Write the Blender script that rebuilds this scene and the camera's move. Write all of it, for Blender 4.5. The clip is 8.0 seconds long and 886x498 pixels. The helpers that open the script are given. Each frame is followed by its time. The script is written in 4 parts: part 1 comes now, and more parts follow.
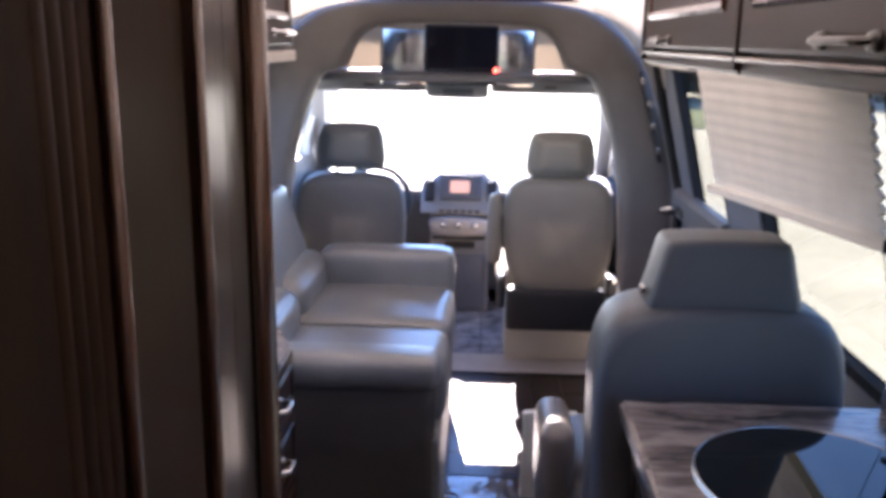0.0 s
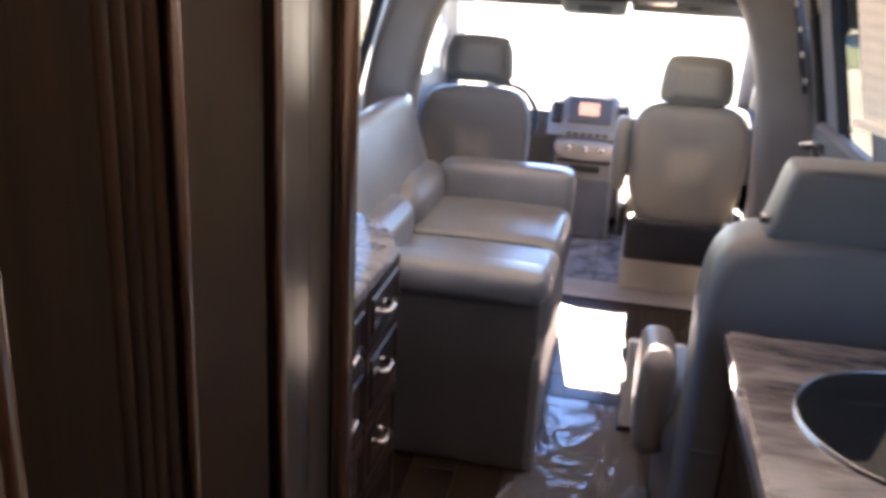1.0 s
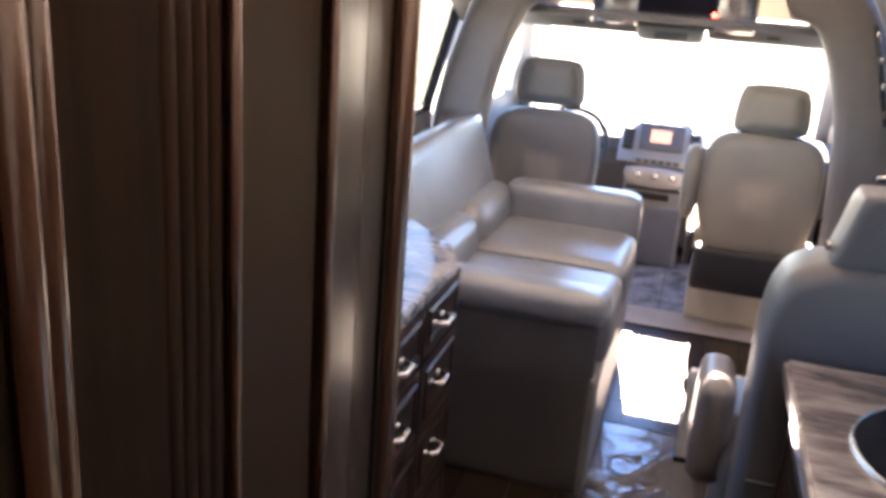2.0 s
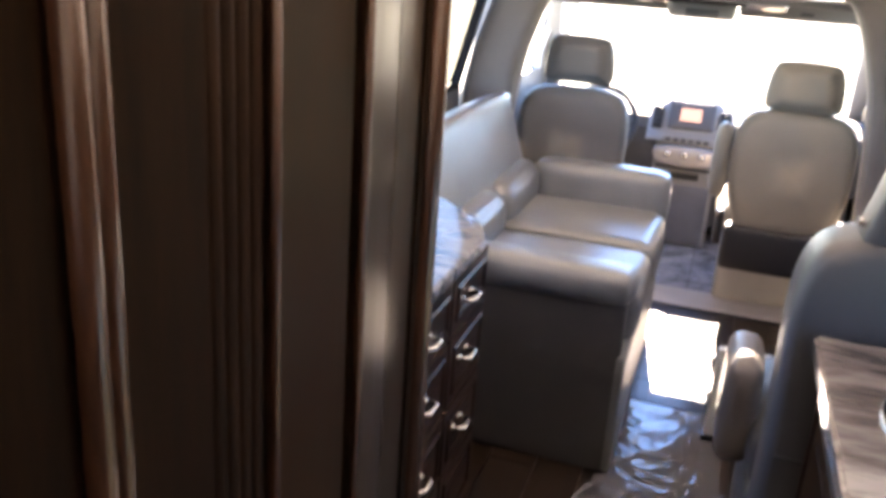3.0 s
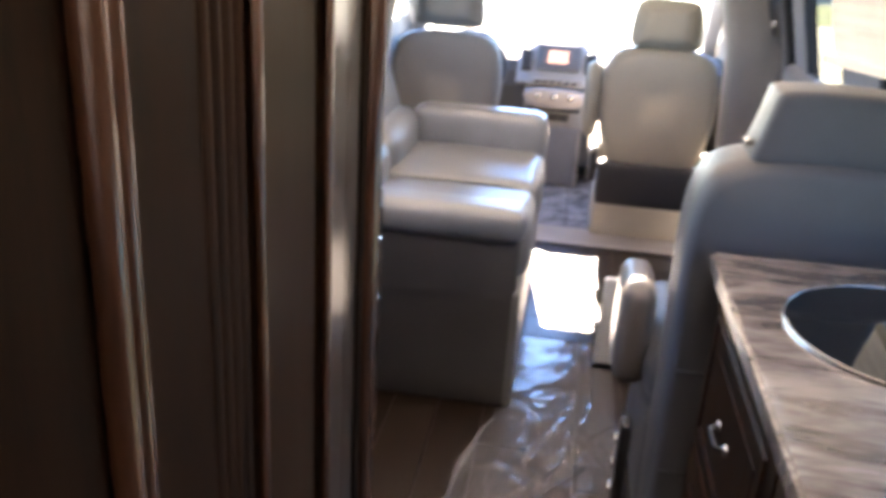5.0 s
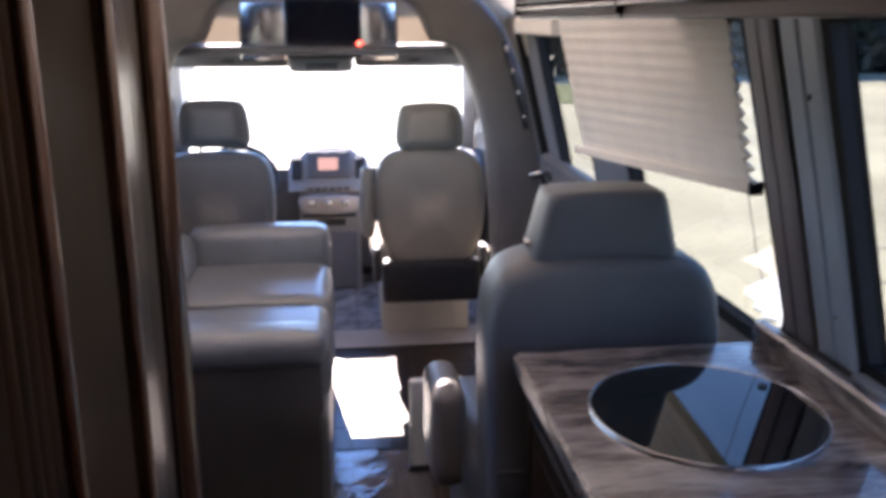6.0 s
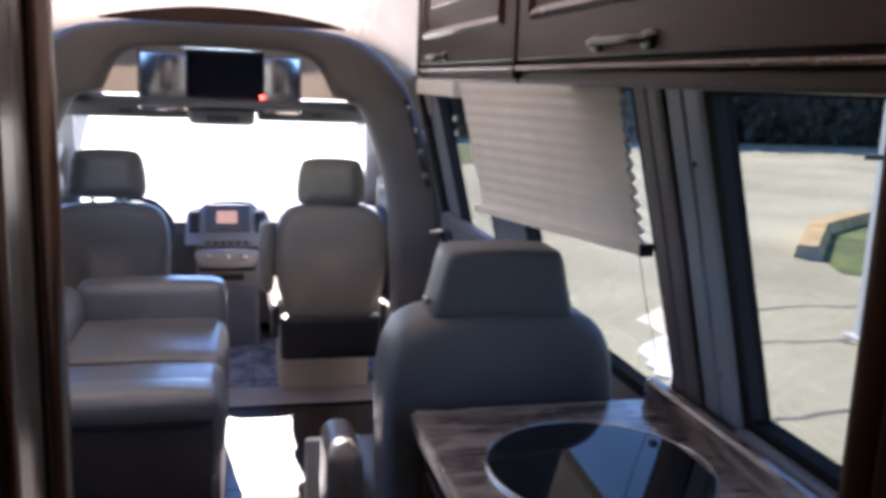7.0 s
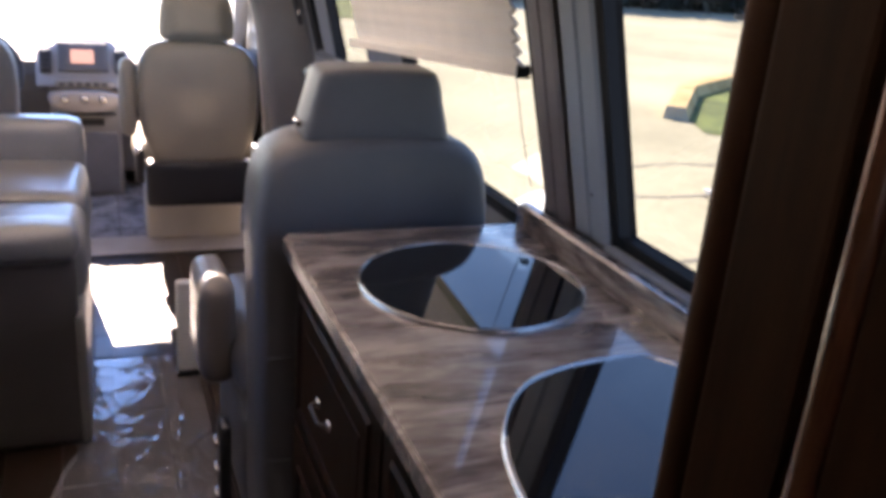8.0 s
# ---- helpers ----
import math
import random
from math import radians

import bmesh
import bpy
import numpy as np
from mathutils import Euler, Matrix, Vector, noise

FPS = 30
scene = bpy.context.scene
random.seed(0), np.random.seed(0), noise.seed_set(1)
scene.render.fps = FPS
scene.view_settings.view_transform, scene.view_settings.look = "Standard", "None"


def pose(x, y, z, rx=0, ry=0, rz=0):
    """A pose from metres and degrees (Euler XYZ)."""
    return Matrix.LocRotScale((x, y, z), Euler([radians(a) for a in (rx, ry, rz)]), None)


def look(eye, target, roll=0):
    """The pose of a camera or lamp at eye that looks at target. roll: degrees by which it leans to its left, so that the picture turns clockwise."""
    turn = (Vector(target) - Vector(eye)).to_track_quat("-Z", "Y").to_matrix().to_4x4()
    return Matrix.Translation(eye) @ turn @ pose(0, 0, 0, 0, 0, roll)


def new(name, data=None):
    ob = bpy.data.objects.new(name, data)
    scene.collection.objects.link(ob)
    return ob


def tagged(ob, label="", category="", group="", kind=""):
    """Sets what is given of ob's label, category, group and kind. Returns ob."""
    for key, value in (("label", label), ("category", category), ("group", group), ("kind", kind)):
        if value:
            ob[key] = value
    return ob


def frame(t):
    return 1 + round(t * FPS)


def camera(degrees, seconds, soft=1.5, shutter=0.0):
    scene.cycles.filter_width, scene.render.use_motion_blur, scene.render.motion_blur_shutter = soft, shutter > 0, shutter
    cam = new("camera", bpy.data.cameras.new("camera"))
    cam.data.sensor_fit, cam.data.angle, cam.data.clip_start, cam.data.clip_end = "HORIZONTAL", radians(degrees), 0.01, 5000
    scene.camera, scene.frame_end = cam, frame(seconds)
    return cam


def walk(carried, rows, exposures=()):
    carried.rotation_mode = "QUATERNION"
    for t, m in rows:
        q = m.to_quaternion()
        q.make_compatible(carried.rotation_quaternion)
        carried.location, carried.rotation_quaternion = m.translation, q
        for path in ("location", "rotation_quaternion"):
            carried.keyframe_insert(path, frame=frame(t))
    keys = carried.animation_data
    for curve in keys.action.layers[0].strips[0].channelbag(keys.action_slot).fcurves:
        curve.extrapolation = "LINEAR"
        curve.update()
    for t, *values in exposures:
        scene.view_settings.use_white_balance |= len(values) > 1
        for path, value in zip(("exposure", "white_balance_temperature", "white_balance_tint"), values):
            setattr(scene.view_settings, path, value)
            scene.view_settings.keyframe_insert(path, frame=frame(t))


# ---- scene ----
cam = camera(54.5, 8.0, soft=4.0, shutter=0.5)
PATH = [
    (0, (0.063, 0.172, 1.559), (-0.015, 2.113, 1.083), 0.9),
    (0.5, (0.069, 0.174, 1.543), (-0.126, 2.084, 0.982), 0.7),
    (1, (0.099, 0.19, 1.521), (-0.255, 2.047, 0.868), 3.2),
    (1.5, (0.123, 0.175, 1.511), (-0.365, 2.015, 0.898), 4.2),
    (1.7, (0.123, 0.171, 1.508), (-0.381, 2.009, 0.9), 4.3),
    (2.8, (0.125, 0.163, 1.505), (-0.421, 1.98, 0.874), 4.0),
    (3, (0.124, 0.154, 1.5), (-0.441, 1.957, 0.844), 4.0),
    (3.5, (0.096, 0.134, 1.448), (-0.498, 1.843, 0.596), 5.6),
    (4, (0.095, 0.14, 1.458), (-0.466, 1.843, 0.571), 4.9),
    (4.2, (0.083, 0.151, 1.451), (-0.431, 1.867, 0.563), 4.6),
    (5.3, (0.036, 0.145, 1.472), (-0.053, 2.035, 0.826), 2.5),
    (5.5, (0.024, 0.16, 1.502), (0.065, 2.068, 0.904), 1.5),
    (6, (0.019, 0.176, 1.517), (0.254, 2.094, 1.004), -0.0),
    (6.5, (0.022, 0.175, 1.527), (0.384, 2.097, 1.111), 0.8),
    (7, (0.023, 0.174, 1.517), (0.485, 2.082, 1.137), 2.3),
    (7.5, (0.03, 0.185, 1.46), (0.662, 2.011, 0.945), 4.5),
    (8, (0.041, 0.189, 1.431), (0.763, 1.93, 0.763), 4.8),
]
walk(cam, [(t, look(eye, target, roll)) for t, eye, target, roll in PATH], [
    (0, 3.66, 6600, 27), (0.5, 3.73, 6950, 26), (1, 4.00, 7500, 25), (1.5, 4.32, 7700, 25), (3, 4.34, 7800, 22), (3.5, 5.45, 8250, 16), (4, 5.62, 8050, 17),
    (4.2, 5.62, 8000, 17), (5.3, 4.38, 7450, 21), (5.5, 4.24, 7350, 22), (6, 3.43, 6750, 25), (6.5, 3.08, 6450, 26), (7, 3.00, 6400, 26), (7.5, 3.34, 6850, 27), (8, 3.72, 7600, 28)])

# ---------------------------------------------------------------- world, sun, exposure
SUN_ELEV, SUN_AZ = 35.0, -8.0         # the sun stands ahead of the van
world = bpy.data.worlds.new("sky")
scene.world = world
world.use_nodes = True
wn = world.node_tree
sky = wn.nodes.new("ShaderNodeTexSky")
sky.sky_type, sky.sun_disc = "NISHITA", False
sky.sun_elevation, sky.sun_rotation = radians(SUN_ELEV), radians(SUN_AZ)
sky.air_density, sky.dust_density, sky.ozone_density = 0.85, 0.0, 8.0
wn.links.new(sky.outputs[0], wn.nodes["Background"].inputs[0])
wn.nodes["Background"].inputs[1].default_value = 0.15
sun = new("sun", bpy.data.lights.new("sun", "SUN"))
sun.data.energy, sun.data.angle, sun.data.color = 5.0, radians(0.5), (1.0, 0.95, 0.86)
sx, sy = math.sin(radians(SUN_AZ)), math.cos(radians(SUN_AZ))
sun.matrix_world = look((sx * 20, sy * 20, 20 * math.tan(radians(SUN_ELEV))), (0, 0, 0))


# ---------------------------------------------------------------- materials
def material(name, color, rough=0.5, metal=0.0, vary=0.12, scale=6.0, stretch=(1, 1, 1), bump=0.1, fine=120.0,
             coat=0.0, second=None, spec=0.5, sheen=0.0, rough_vary=0.08, coat_rough=0.08):
    """A surface with broad and fine variation in object space."""
    m = bpy.data.materials.new(name)
    m.use_nodes = True
    nt = m.node_tree
    b = nt.nodes["Principled BSDF"]
    tc = nt.nodes.new("ShaderNodeTexCoord")
    mp = nt.nodes.new("ShaderNodeMapping")
    mp.inputs["Scale"].default_value = stretch
    nt.links.new(tc.outputs["Object"], mp.inputs["Vector"])
    n1 = nt.nodes.new("ShaderNodeTexNoise")
    n1.inputs["Scale"].default_value, n1.inputs["Detail"].default_value = scale, 6
    n2 = nt.nodes.new("ShaderNodeTexNoise")
    n2.inputs["Scale"].default_value, n2.inputs["Detail"].default_value = fine, 3
    for n in (n1, n2):
        nt.links.new(mp.outputs[0], n.inputs["Vector"])
    mixf = nt.nodes.new("ShaderNodeMath")
    mixf.operation = "MULTIPLY_ADD"
    nt.links.new(n2.outputs["Fac"], mixf.inputs[0])
    mixf.inputs[1].default_value = 0.35
    nt.links.new(n1.outputs["Fac"], mixf.inputs[2])
    ramp = nt.nodes.new("ShaderNodeValToRGB")
    lo = [c * (1 - vary) for c in color] + [1]
    hi = [min(1, c * (1 + vary)) for c in (second or color)] + [1]
    ramp.color_ramp.elements[0].position, ramp.color_ramp.elements[1].position = 0.45, 0.88
    ramp.color_ramp.elements[0].color, ramp.color_ramp.elements[1].color = lo, hi
    nt.links.new(mixf.outputs[0], ramp.inputs[0])
    nt.links.new(ramp.outputs[0], b.inputs["Base Color"])
    rr = nt.nodes.new("ShaderNodeMapRange")
    rr.inputs["To Min"].default_value, rr.inputs["To Max"].default_value = max(0.02, rough - rough_vary), min(1, rough + rough_vary)
    nt.links.new(n1.outputs["Fac"], rr.inputs["Value"])
    nt.links.new(rr.outputs[0], b.inputs["Roughness"])
    b.inputs["Metallic"].default_value = metal
    b.inputs["Coat Weight"].default_value = coat
    b.inputs["Coat Roughness"].default_value = coat_rough
    b.inputs["Specular IOR Level"].default_value = spec
    b.inputs["Sheen Weight"].default_value = sheen
    if bump:
        bp = nt.nodes.new("ShaderNodeBump")
        bp.inputs["Strength"].default_value, bp.inputs["Distance"].default_value = bump, 0.004
        nt.links.new(n2.outputs["Fac"], bp.inputs["Height"])
        nt.links.new(bp.outputs[0], b.inputs["Normal"])
    return m


def across_grain(m, amount):
    """Upright grain scatters its gloss sideways."""
    nt = m.node_tree
    tg = nt.nodes.new("ShaderNodeTangent")
    tg.direction_type, tg.axis = "RADIAL", "Z"
    b = nt.nodes["Principled BSDF"]
    b.inputs["Anisotropic"].default_value, b.inputs["IOR"].default_value = amount, 1.6
    b.inputs["Specular Tint"].default_value = (1.0, 0.80, 0.64, 1)
    nt.links.new(tg.outputs[0], b.inputs["Tangent"])
    return m


def glass(name, tint, ior=1.45):
    """A thin pane: light passes straight through, tinted, with a Fresnel gloss."""
    m = bpy.data.materials.new(name)
    m.use_nodes = True
    nt = m.node_tree
    nt.nodes.remove(nt.nodes["Principled BSDF"])
    out = nt.nodes["Material Output"]
    tr, gl, mx, fr = (nt.nodes.new("ShaderNodeBsdfTransparent"), nt.nodes.new("ShaderNodeBsdfGlossy"),
                      nt.nodes.new("ShaderNodeMixShader"), nt.nodes.new("ShaderNodeFresnel"))
    tr.inputs[0].default_value = (*tint, 1)
    gl.inputs["Roughness"].default_value = 0.02
    fr.inputs["IOR"].default_value = ior
    nt.links.new(fr.outputs[0], mx.inputs[0])
    nt.links.new(tr.outputs[0], mx.inputs[1])
    nt.links.new(gl.outputs[0], mx.inputs[2])
    nt.links.new(mx.outputs[0], out.inputs["Surface"])
    return m


def glow(name, color, strength):
    m = bpy.data.materials.new(name)
    m.use_nodes = True
    b = m.node_tree.nodes["Principled BSDF"]
    b.inputs["Base Color"].default_value = (0.02, 0.02, 0.02, 1)
    b.inputs["Emission Color"].default_value = (*color, 1)
    b.inputs["Emission Strength"].default_value = strength
    return m


WOOD = material("dark cherry wood", (0.017, 0.0073, 0.0034), 0.55, vary=0.24, scale=5, stretch=(14, 14, 1.2), fine=60, bump=0.02, coat=0.0, coat_rough=0.25, spec=0.07, second=(0.022, 0.0098, 0.0048))
WOOD_H = material("dark cherry wood across", (0.020, 0.0085, 0.0050), 0.40, vary=0.22, scale=5, stretch=(14, 1.2, 14), fine=60, bump=0.02, coat=0.12, coat_rough=0.2, spec=0.18, second=(0.030, 0.0135, 0.008))
BEAD = material("polished cherry bead", (0.040, 0.0155, 0.0085), 0.24, vary=0.3, scale=5, stretch=(14, 14, 1.2), fine=60, bump=0.03, coat=0.12, second=(0.062, 0.025, 0.013))
NICKEL = material("dark nickel pull", (0.12, 0.112, 0.102), 0.30, metal=1.0, vary=0.1, bump=0.0, rough_vary=0.05)
GLOSSWOOD = material("lacquered cherry board", (0.022, 0.0095, 0.0045), 0.33, vary=0.16, scale=5, stretch=(14, 14, 1.2), fine=60, bump=0.006, coat=0.05, coat_rough=0.2, spec=1.0, second=(0.026, 0.0115, 0.0058))
SATINWOOD = material("satin cherry board", (0.024, 0.0102, 0.0047), 0.45, vary=0.2, scale=5, stretch=(14, 14, 1.2), fine=60, bump=0.02, coat=0.0, coat_rough=0.2, spec=0.28, second=(0.032, 0.014, 0.0067))
across_grain(GLOSSWOOD, 0.66)
across_grain(WOOD, 0.3)
across_grain(BEAD, 0.0)
across_grain(SATINWOOD, 0.8)
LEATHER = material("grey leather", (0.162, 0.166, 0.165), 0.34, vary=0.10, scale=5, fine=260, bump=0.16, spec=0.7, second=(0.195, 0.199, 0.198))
# the sofa leather with the shade below its arms put into the colour
LEATHER_SHADED = material("grey leather darkened as shade", (0.075, 0.071, 0.069), 0.5, vary=0.12, scale=5, fine=260, bump=0.25)
# warm, lighter tone holds the sun patch's bounce on the passenger seat
LEATHER_LIT = material("bounce-warmed grey leather", (0.235, 0.205, 0.160), 0.5, vary=0.08, scale=4, fine=260, bump=0.2)
LEATHER_G = material("mid grey leather", (0.115, 0.110, 0.102), 0.5, vary=0.08, scale=4, fine=260, bump=0.2)
CHAIR = material("slate grey vinyl", (0.074, 0.075, 0.078), 0.45, vary=0.10, scale=5, fine=300, bump=0.22)
ARMVINYL = material("taupe vinyl", (0.150, 0.132, 0.118), 0.42, vary=0.1, scale=5, fine=280, bump=0.2)
PIPING = material("dark seam", (0.05, 0.05, 0.05), 0.6)
FABRIC = material("grey headliner felt", (0.115, 0.107, 0.10), 0.9, vary=0.1, scale=8, fine=420, bump=0.3, sheen=0.3)
CREAM = material("cream ceiling vinyl", (0.54, 0.495, 0.435), 0.65, vary=0.06, scale=5, fine=300, bump=0.12)
BLIND = material("cream pleated cloth", (0.74, 0.70, 0.635), 0.85, vary=0.05, scale=9, fine=500, bump=0.2)
BLACK = material("black plastic", (0.018, 0.018, 0.02), 0.45, vary=0.2, fine=300, bump=0.1)
RUBBER = material("black rubber seal", (0.010, 0.010, 0.011), 0.8, vary=0.2, spec=0.15)
GREYPL = material("grey plastic trim", (0.115, 0.113, 0.115), 0.5, vary=0.1, fine=300, bump=0.1)
PILLAR = material("blue grey painted metal", (0.235, 0.275, 0.315), 0.42, vary=0.1, scale=4, fine=180, bump=0.05)
# the pillar paint again, darkened so the far posts and sill look less lit
PILLAR_SHADED = material("shaded blue grey metal", (0.13, 0.14, 0.165), 0.45, vary=0.12, scale=4, fine=160, bump=0.06)
DARKTRIM = material("brown grey window trim", (0.13, 0.112, 0.110), 0.5, vary=0.18, scale=4, fine=100)
DASHM = material("dashboard plastic", (0.075, 0.074, 0.076), 0.6, vary=0.12, fine=350, bump=0.15)
CONSOLE = material("slate console carpet", (0.15, 0.152, 0.172), 0.7, vary=0.15, scale=7, fine=220, bump=0.15)
DASHL = material("pale dash plastic", (0.30, 0.29, 0.28), 0.5, vary=0.1, fine=350, bump=0.12)
CHROME = material("chrome", (0.80, 0.78, 0.75), 0.12, metal=1.0, vary=0.05, bump=0.0, rough_vary=0.05)
SILVER = material("glossy silver panel", (0.70, 0.69, 0.68), 0.2, metal=1.0, vary=0.05, bump=0.0, rough_vary=0.04)
THRESH = material("beige vinyl strip", (0.42, 0.38, 0.35), 0.35, vary=0.12, scale=6, fine=60, bump=0.04)
STEEL = material("brushed steel rim", (0.62, 0.61, 0.60), 0.25, metal=1.0, vary=0.06, stretch=(1, 1, 20), bump=0.02)
HOB = material("black ceramic glass", (0.006, 0.006, 0.007), 0.035, vary=0.1, bump=0.0, rough_vary=0.01, spec=0.8)
# bluish base is lifted to stand in for a reflection on the screen
TVGLASS = material("screen glass with reflection tint", (0.016, 0.018, 0.026), 0.07, vary=0.1, bump=0.0, rough_vary=0.02, spec=1.0)
SCREEN = glow("lit display", (1.0, 0.60, 0.52), 0.085)
CLEAR = glass("clear windscreen", (0.92, 0.95, 0.94))
TINT = glass("smoked window glass", (0.178, 0.184, 0.166))


def laminate(stretch):
    m = material("brown marbled laminate", (0.064, 0.050, 0.045), 0.26, vary=0.25, scale=3.2, stretch=stretch, fine=26, bump=0.0, coat=1.0, coat_rough=0.025, second=(0.24, 0.213, 0.198), rough_vary=0.04)
    n = [x for x in m.node_tree.nodes if x.type == "TEX_NOISE"]
    n[0].inputs["Distortion"].default_value = 1.6
    n[0].inputs["Detail"].default_value = 9
    e = [x for x in m.node_tree.nodes if x.type == "VALTORGB"][0].color_ramp
    e.elements[0].position, e.elements[1].position = 0.47, 0.80
    mid = e.elements.new(0.62)
    mid.color = (0.145, 0.121, 0.111, 1)
    return m


def backlit(m, share):
    """Lets light through a cloth."""
    nt = m.node_tree
    b, out = nt.nodes["Principled BSDF"], nt.nodes["Material Output"]
    tr, mx = nt.nodes.new("ShaderNodeBsdfTranslucent"), nt.nodes.new("ShaderNodeMixShader")
    tr.inputs[0].default_value = (0.78, 0.72, 0.63, 1)
    mx.inputs[0].default_value = share
    nt.links.new(b.outputs[0], mx.inputs[1])
    nt.links.new(tr.outputs[0], mx.inputs[2])
    nt.links.new(mx.outputs[0], out.inputs["Surface"])


CURTAIN = material("beige cloth", (0.50, 0.42, 0.31), 0.85, vary=0.08, scale=9, fine=400, bump=0.2)
backlit(CURTAIN, 0.22)
LAMINATE = laminate((1.0, 4.5, 3))
LAMINATE_EDGE = laminate((5.0, 1.0, 5.0))


def planks():
    """Dark brown vinyl planks that run along the aisle."""
    m = material("dark vinyl plank", (0.021, 0.0115, 0.0075), 0.36, vary=0.12, scale=3, stretch=(9, 1.0, 1), fine=30, bump=0.008, coat=0.1, second=(0.026, 0.0145, 0.0095))
    nt = m.node_tree
    info = nt.nodes.new("ShaderNodeObjectInfo")
    hsv = nt.nodes.new("ShaderNodeHueSaturation")
    rng = nt.nodes.new("ShaderNodeMapRange")
    rng.inputs["To Min"].default_value, rng.inputs["To Max"].default_value = 0.85, 1.15
    nt.links.new(info.outputs["Random"], rng.inputs["Value"])
    nt.links.new(rng.outputs[0], hsv.inputs["Value"])
    ramp = [x for x in nt.nodes if x.type == "VALTORGB"][0]
    nt.links.new(ramp.outputs[0], hsv.inputs["Color"])
    nt.links.new(hsv.outputs[0], nt.nodes["Principled BSDF"].inputs["Base Color"])
    return m


PLANK = planks()
CABTILE = material("slate blue cab vinyl", (0.20, 0.205, 0.23), 0.24, vary=0.35, scale=9, fine=40, bump=0.05, second=(0.34, 0.345, 0.38))


def film_material(milk):
    m = glass("clear protective film", (0.93, 0.93, 0.95), 1.7)
    nt = m.node_tree
    gl = [n for n in nt.nodes if n.type == "BSDF_GLOSSY"][0]
    gl.inputs["Roughness"].default_value = 0.09
    out = nt.nodes["Material Output"]
    old = out.inputs["Surface"].links[0].from_socket
    haze, mx = nt.nodes.new("ShaderNodeBsdfDiffuse"), nt.nodes.new("ShaderNodeMixShader")
    haze.inputs[0].default_value = (0.74, 0.73, 0.80, 1)
    mx.inputs[0].default_value = milk
    nt.links.new(old, mx.inputs[1])
    nt.links.new(haze.outputs[0], mx.inputs[2])
    nt.links.new(mx.outputs[0], out.inputs["Surface"])
    return m


FILM = film_material(0.10)
FILM_FOLD = film_material(0.22)
CONCRETE = material("pale concrete", (0.350, 0.335, 0.232), 0.85, vary=0.16, scale=0.35, fine=7, bump=0.2, second=(0.420, 0.405, 0.298))
KERBM = material("yellow painted kerb", (0.50, 0.31, 0.09), 0.75, vary=0.25, scale=2, fine=18, bump=0.2, second=(0.52, 0.40, 0.22))
KERBG = material("grey concrete kerb", (0.34, 0.32, 0.28), 0.85, vary=0.2, scale=3, fine=30, bump=0.2)
CRACK = material("tar filled crack", (0.16, 0.15, 0.14), 0.8, vary=0.2)
TURF = material("turf", (0.055, 0.095, 0.022), 0.9, vary=0.4, scale=2, fine=40, bump=0.5, second=(0.11, 0.15, 0.04))
LEAF = material("dark foliage", (0.014, 0.021, 0.019), 0.8, vary=0.4, scale=0.6, fine=8, bump=0.2, second=(0.022, 0.033, 0.026))
POLEM = material("white of post and glare panel", (0.62, 0.64, 0.66), 0.5, vary=0.1, scale=3, fine=60)
SHEET = material("white sheet", (0.88, 0.88, 0.86), 0.7, vary=0.04)


# ---------------------------------------------------------------- mesh helpers
def link(name, bm, mat, smooth=False, recalc=True):
    if recalc:
        bmesh.ops.recalc_face_normals(bm, faces=bm.faces)
    me = bpy.data.meshes.new(name)
    bm.to_mesh(me)
    bm.free()
    me.materials.append(mat)
    if smooth:
        me.polygons.foreach_set("use_smooth", [True] * len(me.polygons))
    return new(name, me)


def pane(name, pts, mat, parent, inside, label=""):
    """A flat sheet of glass whose face looks at the point inside; it lets daylight pass."""
    me = bpy.data.meshes.new(name)
    pts = [Vector(p) for p in pts]
    if (pts[1] - pts[0]).cross(pts[2] - pts[0]).dot(Vector(inside) - pts[0]) < 0:
        pts.reverse()
    me.from_pydata(pts, [], [tuple(range(len(pts)))])
    me.materials.append(mat)
    ob = new(name, me)
    ob.parent, ob.visible_shadow = parent, False
    if label:
        tagged(ob, label)
    return ob


def part(name, bm, mat, parent, label="", smooth=False):
    ob = link(name, bm, mat, smooth)
    ob.parent = parent
    if label:
        tagged(ob, label)
    return ob


def thing(name, label, category, group="", at=(0, 0, 0), kind=""):
    ob = new(name)
    ob.empty_display_size = 0.1
    ob.location = at
    return tagged(ob, label, category, group, kind)


def box(x0, x1, y0, y1, z0, z1, bevel=0.003, seg=2, bm=None):
    b = bmesh.new()
    bmesh.ops.create_cube(b, size=1)
    bmesh.ops.transform(b, matrix=Matrix.Translation(((x0 + x1) / 2, (y0 + y1) / 2, (z0 + z1) / 2)) @ Matrix.Diagonal((x1 - x0, y1 - y0, z1 - z0, 1)), verts=b.verts)
    if bevel:
        bmesh.ops.bevel(b, geom=b.edges, offset=min(bevel, 0.45 * min(abs(x1 - x0), abs(y1 - y0), abs(z1 - z0))), segments=seg, profile=0.6, affect="EDGES")
    if bm is None:
        return b
    me = bpy.data.meshes.new("tmp")
    b.to_mesh(me)
    b.free()
    bm.from_mesh(me)
    bpy.data.meshes.remove(me)
    return bm


